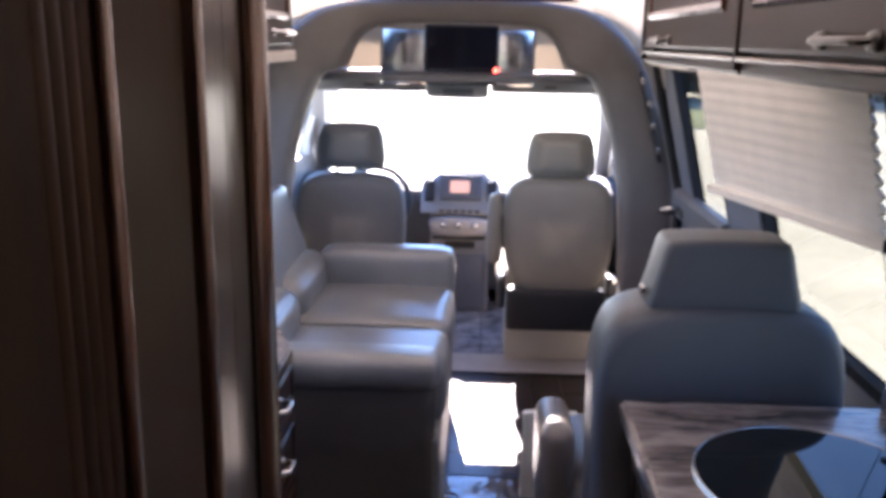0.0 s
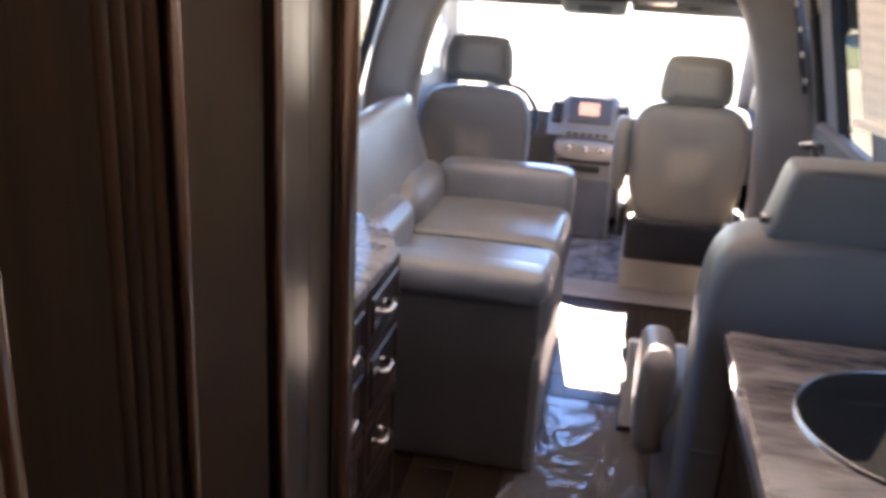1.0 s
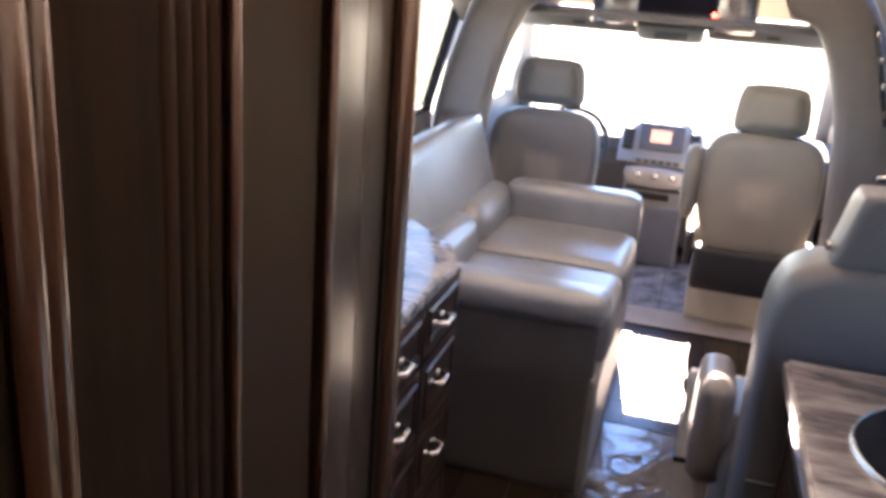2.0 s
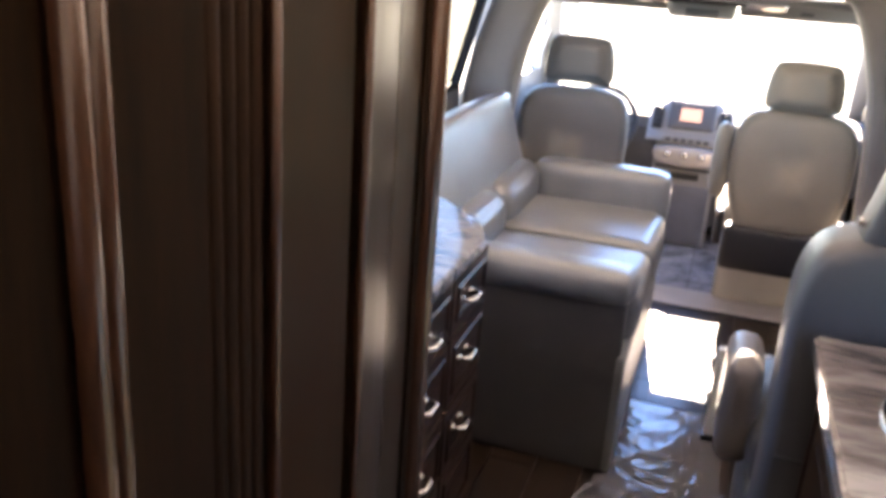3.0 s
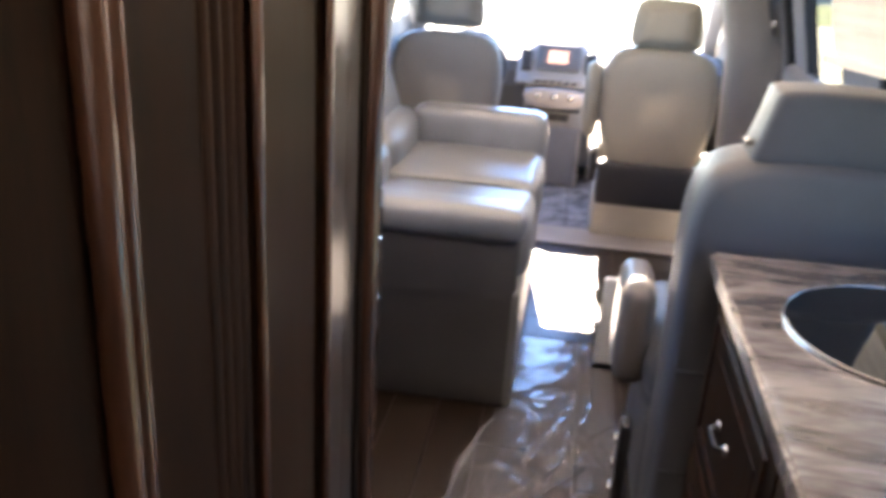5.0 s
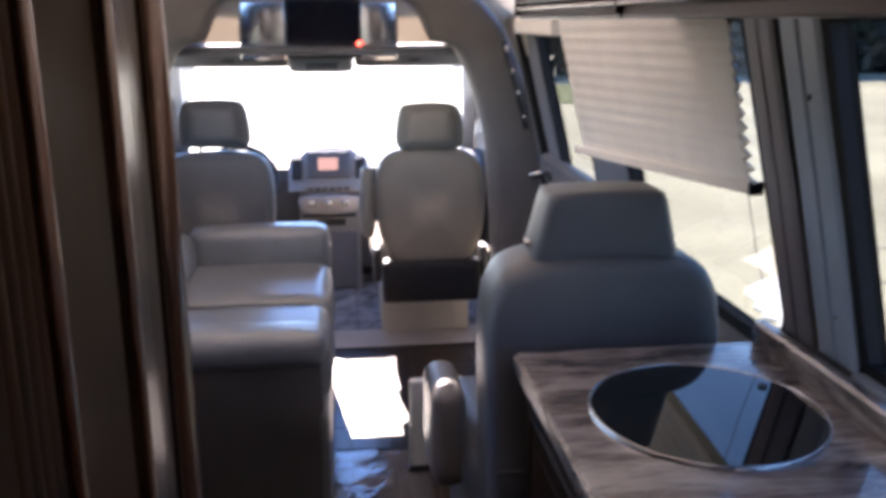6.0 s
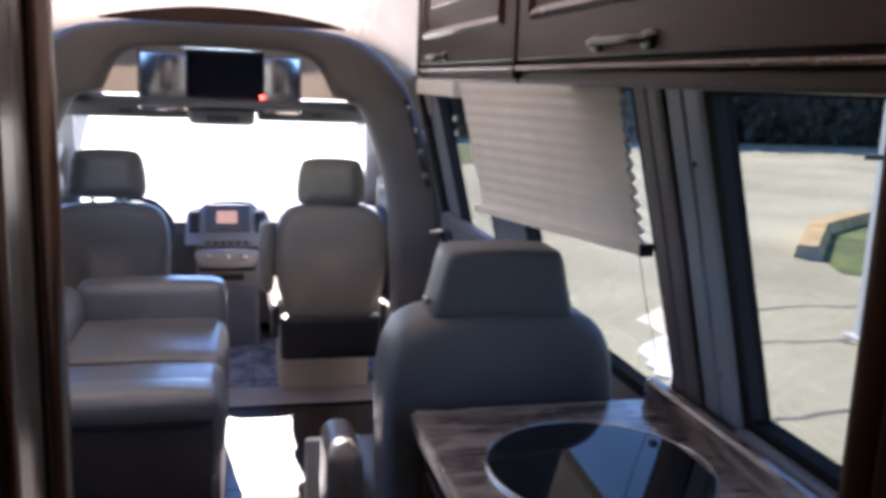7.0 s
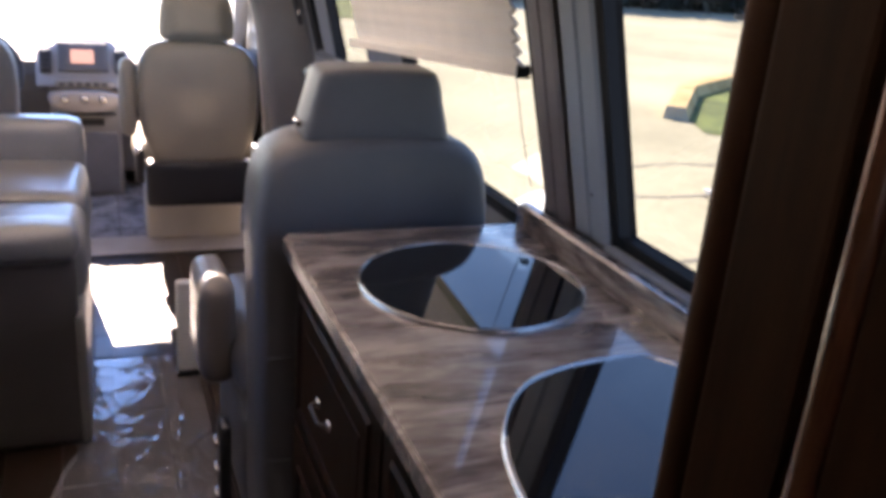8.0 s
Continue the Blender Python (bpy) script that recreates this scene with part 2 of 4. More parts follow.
def soft(sx, sy, sz, r, puff=0.0, n=9, m=None):
    """A padded block with round edges, centred on the origin."""
    bm = bmesh.new()
    us = [math.sin(math.pi * (i / n - 0.5)) for i in range(n + 1)]
    h = Vector((sx / 2, sy / 2, sz / 2))
    for ax in range(3):
        for s in (-1, 1):
            g = []
            for u in us:
                row = []
                for v in us:
                    q = [0, 0, 0]
                    q[ax], q[(ax + 1) % 3], q[(ax + 2) % 3] = s, u, v
                    p = Vector((q[0] * h.x, q[1] * h.y, q[2] * h.z))
                    inner = Vector([max(-(h[i] - r), min(h[i] - r, p[i])) for i in range(3)])
                    d = p - inner
                    if d.length > 1e-9:
                        p = inner + d.normalized() * r
                    for i in range(3):
                        j, k = (i + 1) % 3, (i + 2) % 3
                        p[i] += puff * q[i] * (1 - q[j] ** 2) * (1 - q[k] ** 2)
                    row.append(bm.verts.new(p))
                g.append(row)
            for i in range(n):
                for j in range(n):
                    bm.faces.new((g[i][j], g[i + 1][j], g[i + 1][j + 1], g[i][j + 1]))
    bmesh.ops.remove_doubles(bm, verts=bm.verts, dist=1e-5)
    if m is not None:
        bmesh.ops.transform(bm, matrix=m, verts=bm.verts)
    return bm


def loft(rings, cap=True, closed=True):
    bm = bmesh.new()
    vs = [[bm.verts.new(p) for p in ring] for ring in rings]
    n = len(vs[0])
    for a, b in zip(vs, vs[1:]):
        for i in range(n if closed else n - 1):
            j = (i + 1) % n
            bm.faces.new((a[i], a[j], b[j], b[i]))
    if cap:
        bm.faces.new(vs[0])
        bm.faces.new(vs[-1])
    return bm


def chaikin(pts, times=2, closed=False):
    for _ in range(times):
        out = [] if closed else [pts[0]]
        for i in range(len(pts) if closed else len(pts) - 1):
            a, b = pts[i], pts[(i + 1) % len(pts)]
            out += [tuple(0.75 * p + 0.25 * q for p, q in zip(a, b)), tuple(0.25 * p + 0.75 * q for p, q in zip(a, b))]
        if not closed:
            out.append(pts[-1])
        pts = out
    return pts


def resample(pts, n):
    ds = [0.0]
    for a, b in zip(pts, pts[1:]):
        ds.append(ds[-1] + math.dist(a, b))
    arr = np.array(pts, float)
    s = np.linspace(0, ds[-1], n)
    return [tuple(float(np.interp(v, ds, arr[:, k])) for k in range(arr.shape[1])) for v in s]


def pad(outline, y0, y1, r=0.03, puff=0.012, lean=0.0, turn=None):
    """A padded panel: an outline in x and z, from y0 to y1, with rounded rims; lean moves it in y with height."""
    cx = sum(p[0] for p in outline) / len(outline)
    cz = sum(p[1] for p in outline) / len(outline)
    size = max(max(abs(p[0] - cx) for p in outline), max(abs(p[1] - cz) for p in outline))

    def ring(s, y):
        return [(cx + (x - cx) * s, y + lean * (z - cz), cz + (z - cz) * s) for x, z in outline]
    k = r / size
    rings = [ring(0.02, y0 - puff), ring(0.4, y0 - puff * 0.85), ring(0.75, y0 - puff * 0.4), ring(1 - k, y0)]
    for a in (30, 60, 90):
        rings.append(ring(1 - k * (1 - math.sin(radians(a))), y0 + r * (1 - math.cos(radians(a)))))
    for a in (90, 60, 30, 0):
        rings.append(ring(1 - k * (1 - math.sin(radians(a))), y1 - r * (1 - math.cos(radians(a)))))
    rings += [ring(0.75, y1 + puff * 0.4), ring(0.4, y1 + puff * 0.85), ring(0.02, y1 + puff)]
    bm = loft(rings)
    if turn is not None:
        bmesh.ops.transform(bm, matrix=turn, verts=bm.verts)
    return bm


def tube(path, r, n=10, closed=False):
    """A round bar along a path."""
    pts = [Vector(p) for p in path]
    rings = []
    for i, p in enumerate(pts):
        if closed:
            d = (pts[(i + 1) % len(pts)] - pts[i - 1]).normalized()
        else:
            d = (pts[min(i + 1, len(pts) - 1)] - pts[max(i - 1, 0)]).normalized()
        side = d.cross(Vector((0.13, 0.31, 0.94))).normalized()
        up = side.cross(d)
        rings.append([p + r * (math.cos(2 * math.pi * k / n) * side + math.sin(2 * math.pi * k / n) * up) for k in range(n)])
    if closed:
        rings.append(rings[0])
    bm = loft(rings, cap=not closed)
    bmesh.ops.remove_doubles(bm, verts=bm.verts, dist=1e-6)
    return bm


def holed(us, vs, empty, inner, outer):
    """A thick panel over a grid of u and v with some cells left open; inner and outer give the points of its two skins."""
    bm = bmesh.new()
    cache = {}

    def vert(i, j, f):
        if (i, j, f) not in cache:
            cache[(i, j, f)] = bm.verts.new((inner if f == 0 else outer)(us[i], vs[j]))
        return cache[(i, j, f)]
    full = lambda i, j: 0 <= i < len(us) - 1 and 0 <= j < len(vs) - 1 and (i, j) not in empty
    for i in range(len(us) - 1):
        for j in range(len(vs) - 1):
            if not full(i, j):
                continue
            for f in (0, 1):
                bm.faces.new([vert(a, b, f) for a, b in ((i, j), (i + 1, j), (i + 1, j + 1), (i, j + 1))])
            for di, dj, e in ((-1, 0, ((i, j), (i, j + 1))), (1, 0, ((i + 1, j), (i + 1, j + 1))), (0, -1, ((i, j), (i + 1, j))), (0, 1, ((i, j + 1), (i + 1, j + 1)))):
                if not full(i + di, j + dj):
                    bm.faces.new((vert(*e[0], 0), vert(*e[1], 0), vert(*e[1], 1), vert(*e[0], 1)))
    return bm

# ---------------------------------------------------------------- the van's shell
XC = -0.045                       # centre line of the van
Y_BACK, Y_ARCH = -0.9, 3.75


def half(z):
    """Half the inside width at a height: upright below, leaning in above the windows' sill."""
    return 0.93 if z < 0.96 else 0.93 - (z - 0.96) * 0.25


def wall(name, side, holes, label):
    zs = [-0.02, 0.3, 0.62, 0.875, 0.96, 1.25, 1.53]
    ys = sorted({Y_BACK, 0.0, Y_ARCH, *[v for h in holes for v in h[:2]]})
    empty = {(i, j) for i in range(len(ys) - 1) for j in (3, 4, 5) if any(h[0] <= ys[i] and ys[i + 1] <= h[1] and zs[j] >= h[2] - 0.001 for h in holes)}
    bm = holed(ys, zs, empty, lambda y, z: (XC + side * half(z), y, z), lambda y, z: (XC + side * (half(z) + 0.022), y, z))
    return tagged(link(name, bm, GREYPL), label, "wall", kind="structure")


def window(name, side, y0, y1, z0, label, frame_mat=RUBBER):
    z1, w, d = 1.53, 0.013, 0.012
    root = thing(name, label, "window", kind="structure")
    X = lambda z, off: XC + side * (half(z) + off)

    def strip(a0, a1, b0, b1):
        return loft([[(X(z, o), y, z) for z, o in ((b0, -d), (b0, 0.025), (0.96, 0.025), (b1, 0.025), (b1, -d), (0.96, -d))] if b0 < 0.95 < 0.97 < b1 else [(X(z, o), y, z) for z, o in ((b0, -d), (b0, 0.025), (b1, 0.025), (b1, -d))] for y in (a0, a1)])
    for nm, args in (("sill", (y0 - w, y1 + w, z0 - w, z0 + w)), ("frame_top", (y0 - w, y1 + w, z1 - w, z1 + w)),
                     ("frame_side", (y0 - w, y0 + w, z0 + w, z1 - w)), ("frame_side", (y1 - w, y1 + w, z0 + w, z1 - w))):
        part(nm, strip(*args), frame_mat, root)
    if z0 < 0.96:
        pane("pane", [(X(z, 0.012), y, z) for y, z in ((y0, z0), (y1, z0), (y1, 0.96), (y0, 0.96))], TINT, root, (XC, 1.5, 1.2), "smoked glass pane")
    zp = max(z0, 0.96)
    pane("pane", [(X(z, 0.012), y, z) for y, z in ((y0, zp), (y1, zp), (y1, z1), (y0, z1))], TINT, root, (XC, 1.5, 1.2), "smoked glass pane")
    return root


WIN_R = [(0.62, 1.405, 0.96), (1.665, 2.505, 0.875), (2.885, 3.35, 0.96)]
WIN_L = [(1.75, 3.68, 0.96)]
wall("wall_right", 1, WIN_R, "grey moulded side wall of the van with three windows")
wall("wall_left", -1, WIN_L, "grey moulded side wall of the van with one window")
window("window_1", 1, *WIN_R[0], "smoked side window with a black rubber frame over the counter")
window("window_2", 1, *WIN_R[1], "smoked side window with a black frame, half covered by a blind")
window("window_3", 1, *WIN_R[2], "smoked sliding door window with a black seal")
window("window_4", -1, *WIN_L[0], "smoked side window with a black frame above the sofa")

floor = thing("floor", "dark brown vinyl plank floor", "floor", kind="structure")
part("subfloor", box(-1.0, 0.9, Y_BACK, 6.0, -0.06, -0.012, 0), BLACK, floor)

b = bmesh.new()
box(-1.0, 0.9, Y_BACK - 0.05, Y_BACK, -0.02, 1.9, 0, bm=b)
tagged(link("wall_rear", b, FABRIC), "plain grey rear wall that closes the van", "wall", kind="structure")

# ceiling: a curved cream vault, then a fairing that runs down to the arch
VAULT = chaikin([(-0.79, 1.525), (-0.76, 1.68), (-0.65, 1.82), (-0.35, 1.885), (0, 1.90), (0.35, 1.885), (0.65, 1.82), (0.76, 1.68), (0.79, 1.525)], 2)
ARCH_HALF = [(0.93, 0.0), (0.93, 0.60), (0.925, 0.95), (0.862, 1.20), (0.755, 1.50), (0.60, 1.655), (0.42, 1.705)]
ARCH_OUT = chaikin([(-x, z) for x, z in ARCH_HALF] + [(0, 1.715)] + ARCH_HALF[::-1], 2)
upper = [p for p in ARCH_OUT if p[1] > 1.30]
n = 48
va, vb = resample(VAULT, n), resample(upper, n)
sections = [[(XC + x, y, z) for x, z in va] for y in (Y_BACK, 1.0, 2.6, 3.05)]
for k, y in ((0.25, 3.30), (0.6, 3.52), (1.0, 3.74)):
    sections.append([(XC + (1 - k) * a[0] + k * c[0], y, (1 - k) * a[1] + k * c[1]) for a, c in zip(va, vb)])
bm = loft(sections, cap=False, closed=False)
bmesh.ops.solidify(bm, geom=bm.faces[:], thickness=0.03)
tagged(link("ceiling", bm, CREAM, True), "cream padded vinyl ceiling with curved sides", "ceiling", kind="structure")

# the arch between living space and cab
ARCH_IN = chaikin([(0.745, 0.0), (0.745, 0.45), (0.735, 0.70), (0.705, 1.03), (0.66, 1.20), (0.60, 1.36), (0.555, 1.425), (0.47, 1.432), (0.452, 1.46), (0.42, 1.545), (0.36, 1.60), (0.27, 1.615), (0, 1.617)], 2)
ARCH_IN = [(-x, z) for x, z in ARCH_IN] + [(x, z) for x, z in reversed(ARCH_IN[:-1])]


def arch_ring(depths):
    n = 96
    a, c = resample(ARCH_IN, n), resample(ARCH_OUT, n)
    rings = []
    for y, grow in depths:
        rings.append([(XC + (1 - grow) * p[0] + grow * q[0], y, (1 - grow) * p[1] + grow * q[1]) for p, q in zip(a, c)])
    return rings


bm = loft(arch_ring([(3.90, 1.0), (Y_ARCH, 1.0), (Y_ARCH - 0.004, 0.85), (Y_ARCH - 0.004, 0.18), (Y_ARCH + 0.01, 0.05), (Y_ARCH + 0.03, 0.0), (3.90, 0.0)]), cap=False, closed=False)
tagged(link("arch_wall", bm, FABRIC, True), "grey felt covered arch between the cab and the living space", "wall", kind="structure")
bm = loft(arch_ring([(3.902, 0.0), (3.915, -0.02), (3.93, 0.0), (3.93, 0.12)]), cap=False, closed=False)
tagged(link("trim", bm, CREAM, True), "pale edge trim round the arch", "trim", kind="structure")

# dark arched wooden valance over the arch
arc = [(-0.47, 1.700)] + [(-0.47 + 0.9 * k / 16, 1.703 + 0.058 * math.sin(math.pi * k / 16) ** 0.8) for k in range(17)] + [(0.43, 1.700)]
bm = loft([[(x, y, z) for x, z in arc] for y in (3.60, 3.64)])
tagged(link("valance", bm, WOOD_H), "dark brown arched wooden valance under the ceiling", "valance")

# ---------------------------------------------------------------- cab
bm = holed([3.9, 4.25, 5.30, 5.45, 6.0], [-0.05, 0.85, 0.87, 1.36, 1.75], {(1, 2)}, lambda y, z: (XC + half(z) - max(0, z - 0.9) * 0.06, y, z), lambda y, z: (XC + half(z) + 0.05, y, z))
tagged(link("cab_wall_right", bm, GREYPL), "grey cab side wall with a door window", "wall", kind="structure")
bm = holed([3.9, 4.25, 5.30, 5.45, 6.0], [-0.05, 0.85, 0.87, 1.36, 1.75], {(1, 2)}, lambda y, z: (XC - half(z) + max(0, z - 0.9) * 0.06, y, z), lambda y, z: (XC - half(z) - 0.05, y, z))
tagged(link("cab_wall_left", bm, GREYPL), "grey cab side wall with a door window", "wall", kind="structure")
for side in (1, -1):
    w = thing("cab_door_window", "clear cab door window in a pale frame", "window", "cab door windows", kind="structure")
    pane("pane", [(XC + side * (half(z) - max(0, z - 0.9) * 0.06 + 0.01), y, z) for y, z in ((4.25, 0.87), (5.30, 0.87), (5.30, 1.36), (4.25, 1.36))], CLEAR, w, (XC, 4.5, 1.0))
    for y in (4.25, 5.28):
        part("frame_side", loft([[(XC + side * (half(z) - max(0, z - 0.9) * 0.06) + dx, y + dy, z) for dx, dy in ((-0.02, -0.02), (0.02, -0.02), (0.02, 0.02), (-0.02, 0.02))] for z in (0.87, 0.96, 1.36)]), CREAM, w)
b = box(-1.0, 0.9, 3.9, 4.72, 1.72, 1.78, 0)
tagged(link("cab_ceiling", b, CREAM), "cream cab ceiling behind the television recess", "ceiling", kind="structure")
# windscreen in its frame: leaning back
ws = thing("windscreen", "clear windscreen with grey pillars", "window", kind="structure")
pane("pane", [(XC + s * x, y, z) for s, x, y, z in ((-1, 0.86, 5.72, 0.66), (1, 0.86, 5.72, 0.66), (1, 0.72, 4.72, 1.74), (-1, 0.72, 4.72, 1.74))], CLEAR, ws, (XC, 4.0, 1.0))
part("firewall", box(XC - 0.93, XC + 0.93, 5.76, 5.80, -0.05, 0.70, 0), BLACK, ws)
for s, x in ((-1, 0.52), (1, 0.52)):
    part("lower_dash", box(XC + s * x - 0.37, XC + s * x + 0.37, 5.10, 5.74, 0.10, 0.50, 0.03), DASHM, ws, "dark lower dash")
for s in (-1, 1):
    bm = loft([[(XC + s * (x + dx), y + dy, z) for dx, dy in ((-0.02, 0.03), (0.06, 0.03), (0.06, -0.03), (-0.02, -0.03))] for x, y, z in ((0.88, 5.74, 0.60), (0.83, 5.30, 1.09), (0.74, 4.72, 1.74))])
    part("pillar", bm, DASHL, ws, "pale grey windscreen pillar")
# shelf over the cab with visors and a lamp console
shelf = thing("overcab_shelf", "grey overhead cab shelf with two sun visors and a lamp console", "shelf", kind="structure")
part("board", box(XC - 0.80, XC + 0.80, 3.95, 5.06, 1.375, 1.405, 0.01), GREYPL, shelf)
part("front_lip", box(XC - 0.72, XC + 0.72, 4.99, 5.05, 1.34, 1.40, 0.012), GREYPL, shelf)
for s in (-1, 1):
    part("cheek", box(XC + s * 0.485 - 0.125, XC + s * 0.485 + 0.125, 4.45, 4.456, 1.41, 1.62, 0.01), CURTAIN, shelf, "beige cloth cheek panel with light behind")
    part("upright", box(XC + s * 0.62 - 0.02, XC + s * 0.62 + 0.02, 4.0, 4.95, 1.41, 1.70, 0.01), CREAM, shelf)
    v = part("visor", soft(0.60, 0.035, 0.085, 0.016, 0.002, 8, Matrix.Translation((XC + s * 0.46, 4.62, 1.335))), GREYPL, shelf, "grey sun visor", True)
    part("clip", box(XC + s * 0.46 - 0.03, XC + s * 0.46 + 0.03, 4.598, 4.606, 1.318, 1.332, 0.002), BLACK, v)
c = part("console", soft(0.31, 0.20, 0.085, 0.03, 0.0, 8, Matrix.Translation((XC - 0.005, 4.48, 1.318))), DASHL, shelf, "pale lamp console", True)
part("lamp", soft(0.15, 0.02, 0.035, 0.009, 0, 6, Matrix.Translation((XC - 0.0, 4.375, 1.305))), GREYPL, c, "", True)

tv = thing("television", "black television between two glossy silver panels in the arch", "television")
part("panel", box(XC - 0.372, XC + 0.36, 4.345, 4.385, 1.345, 1.625, 0.006), BLACK, tv)
part("screen", box(XC - 0.152, XC + 0.178, 4.335, 4.347, 1.352, 1.620, 0.003), TVGLASS, tv, "glossy dark screen")
part("bracket", box(XC - 0.06, XC + 0.06, 4.383, 4.97, 1.43, 1.53, 0.005), BLACK, tv)
for x0, x1 in ((-0.370, -0.156), (0.182, 0.358)):
    prof = [(x0 + (x1 - x0) * k / 14, 4.345 - 0.016 * math.sin(math.pi * k / 14)) for k in range(15)]
    prof += [(x1, 4.350), (x0, 4.350)]
    bm = loft([[(XC + x, y - 0.004 * math.sin(math.pi * f), 1.340 + 0.284 * f) for x, y in prof] for f in np.linspace(0, 1, 9)])
    part("side_panel", bm, SILVER, tv, "glossy silver side panel", True)
part("lamp", soft(0.010, 0.008, 0.03, 0.003, 0, 4, Matrix.Translation((XC + 0.176, 4.332, 1.41))), glow("red standby light", (1, 0.08, 0.05), 2.0), tv, "small red standby light")

# dashboard
dash = thing("dashboard", "dark grey dashboard with a pale centre console", "dashboard", kind="structure")
prof = chaikin([(5.02, 0.40), (4.98, 0.62), (5.05, 0.74), (5.30, 0.77), (5.74, 0.70), (5.80, 0.40)], 1)
part("top", loft([[(XC + x, y, z) for y, z in prof] for x in (-0.90, -0.3, 0.3, 0.90)]), DASHM, dash)
prof = chaikin([(5.0, 0.0), (5.0, 0.28), (4.96, 0.44), (4.96, 0.60), (5.1, 0.64), (5.4, 0.6), (5.4, 0.0)], 1)
con = part("console", loft([[(XC + 0.01 + x, y, z) for y, z in prof] for x in (-0.17, -0.155, 0.155, 0.17)]), DASHL, dash, "pale centre console")
hood = chaikin([(-0.225, 0.60), (-0.225, 0.76), (-0.20, 0.805), (-0.15, 0.80), (-0.11, 0.845), (0.12, 0.845), (0.16, 0.80), (0.20, 0.80), (0.225, 0.755), (0.225, 0.60)], 2)
lean = lambda z: 4.922 + max(0.0, z - 0.60) * 0.7       # the face of the hood leans back
bm = loft([[(XC + 0.01 + x * k, max(y, lean(0.60 + (z - 0.60) * 0.94 * k) + dy), 0.60 + (z - 0.60) * 0.94 * k) for x, z in hood] for y, dy, k in ((4.0, 0.0, 0.97), (4.0, 0.02, 1.0), (5.25, 0.03, 0.97), (5.42, 0.04, 0.85))])
part("hood", bm, DASHL, con, "pale rounded instrument hood", True)


def on_hood(x, z, out):
    return Matrix.Translation((x, lean(z) - out * 0.82, z + out * 0.57)) @ pose(0, 0, 0, -35, 0, 0)


part("surround", soft(0.24, 0.02, 0.165, 0.008, 0, 7, on_hood(XC + 0.01, 0.732, 0.006)), GREYPL, con, "grey display surround", True)
part("display", soft(0.11, 0.006, 0.075, 0.002, 0, 5, on_hood(XC + 0.005, 0.732, 0.017)), SCREEN, con, "lit pinkish display")
for s in (-1, 1):
    v = part("vent", soft(0.055, 0.02, 0.13, 0.008, 0, 6, on_hood(XC + 0.01 + s * 0.178, 0.712, 0.006)), BLACK, con, "black air vent", True)
    for k in range(4):
        part("louvre", soft(0.04, 0.005, 0.008, 0.002, 0, 4, on_hood(XC + 0.01 + s * 0.178, 0.680 + k * 0.022, 0.018)), DASHM, v)
part("keypad", box(XC - 0.13, XC + 0.15, 4.930, 4.985, 0.588, 0.632, 0.008), DASHL, con)
for k in range(6):
    part("button", box(XC - 0.108 + k * 0.040, XC - 0.080 + k * 0.040, 4.922, 4.932, 0.600, 0.622, 0.003), DASHM, con)
panel = chaikin([(-0.17, 0.535), (-0.15, 0.585), (0.16, 0.585), (0.18, 0.535), (0.15, 0.485), (0.0, 0.470), (-0.13, 0.485)], 2, True)
bm = loft([[(XC + x * k, y, 0.535 + (z - 0.535) * k) for x, z in panel] for y, k in ((4.885, 0.86), (4.893, 0.97), (4.91, 1.0), (4.97, 1.0))])
fas = part("fascia", bm, THRESH, con, "silvery rounded control panel", True)
for s in (-1, 0, 1):
    part("knob", soft(0.036, 0.02, 0.036, 0.009, 0, 6, Matrix.Translation((XC + 0.005 + s * 0.09, 4.879, 0.542))), STEEL, fas, "", True)
part("fascia_lip", soft(0.30, 0.03, 0.016, 0.006, 0, 6, Matrix.Translation((XC + 0.005, 4.925, 0.462))), BLACK, con, "black lip", True)
part("lower_panel", soft(0.30, 0.03, 0.34, 0.012, 0, 7, Matrix.Translation((XC + 0.01, 4.988, 0.185))), CONSOLE, con, "slate lower panel", True)
part("pocket", box(XC - 0.075, XC + 0.095, 4.948, 4.99, 0.395, 0.430, 0.005), BLACK, con, "black slot")
wheel = thing("steering_wheel", "black leather steering wheel before the driver seat", "steering wheel")
WM = Matrix.Translation((XC - 0.46, 4.78, 0.69)) @ pose(0, 0, 0, 62, 0, 0)
rim = [(0.195 * math.cos(a), 0.195 * math.sin(a), 0) for a in np.linspace(0, 2 * math.pi, 33)[:-1]]
bm = tube(rim, 0.017, 10, True)
bmesh.ops.transform(bm, matrix=WM, verts=bm.verts)
part("rim", bm, BLACK, wheel, "", True)
part("hub", soft(0.15, 0.13, 0.05, 0.02, 0.005, 7, WM), BLACK, wheel, "", True)
for a in (0, 180, 270):
    bm = box(0.05, 0.19, -0.017, 0.017, -0.01, 0.01, 0.004)
    bmesh.ops.transform(bm, matrix=WM @ pose(0, 0, 0, 0, 0, a), verts=bm.verts)
    part("spoke", bm, BLACK, wheel)
bm = tube([WM @ Vector((0, 0, -0.02)), WM @ Vector((0, 0, -0.38))], 0.035, 12)
part("column", bm, BLACK, wheel, "", True)

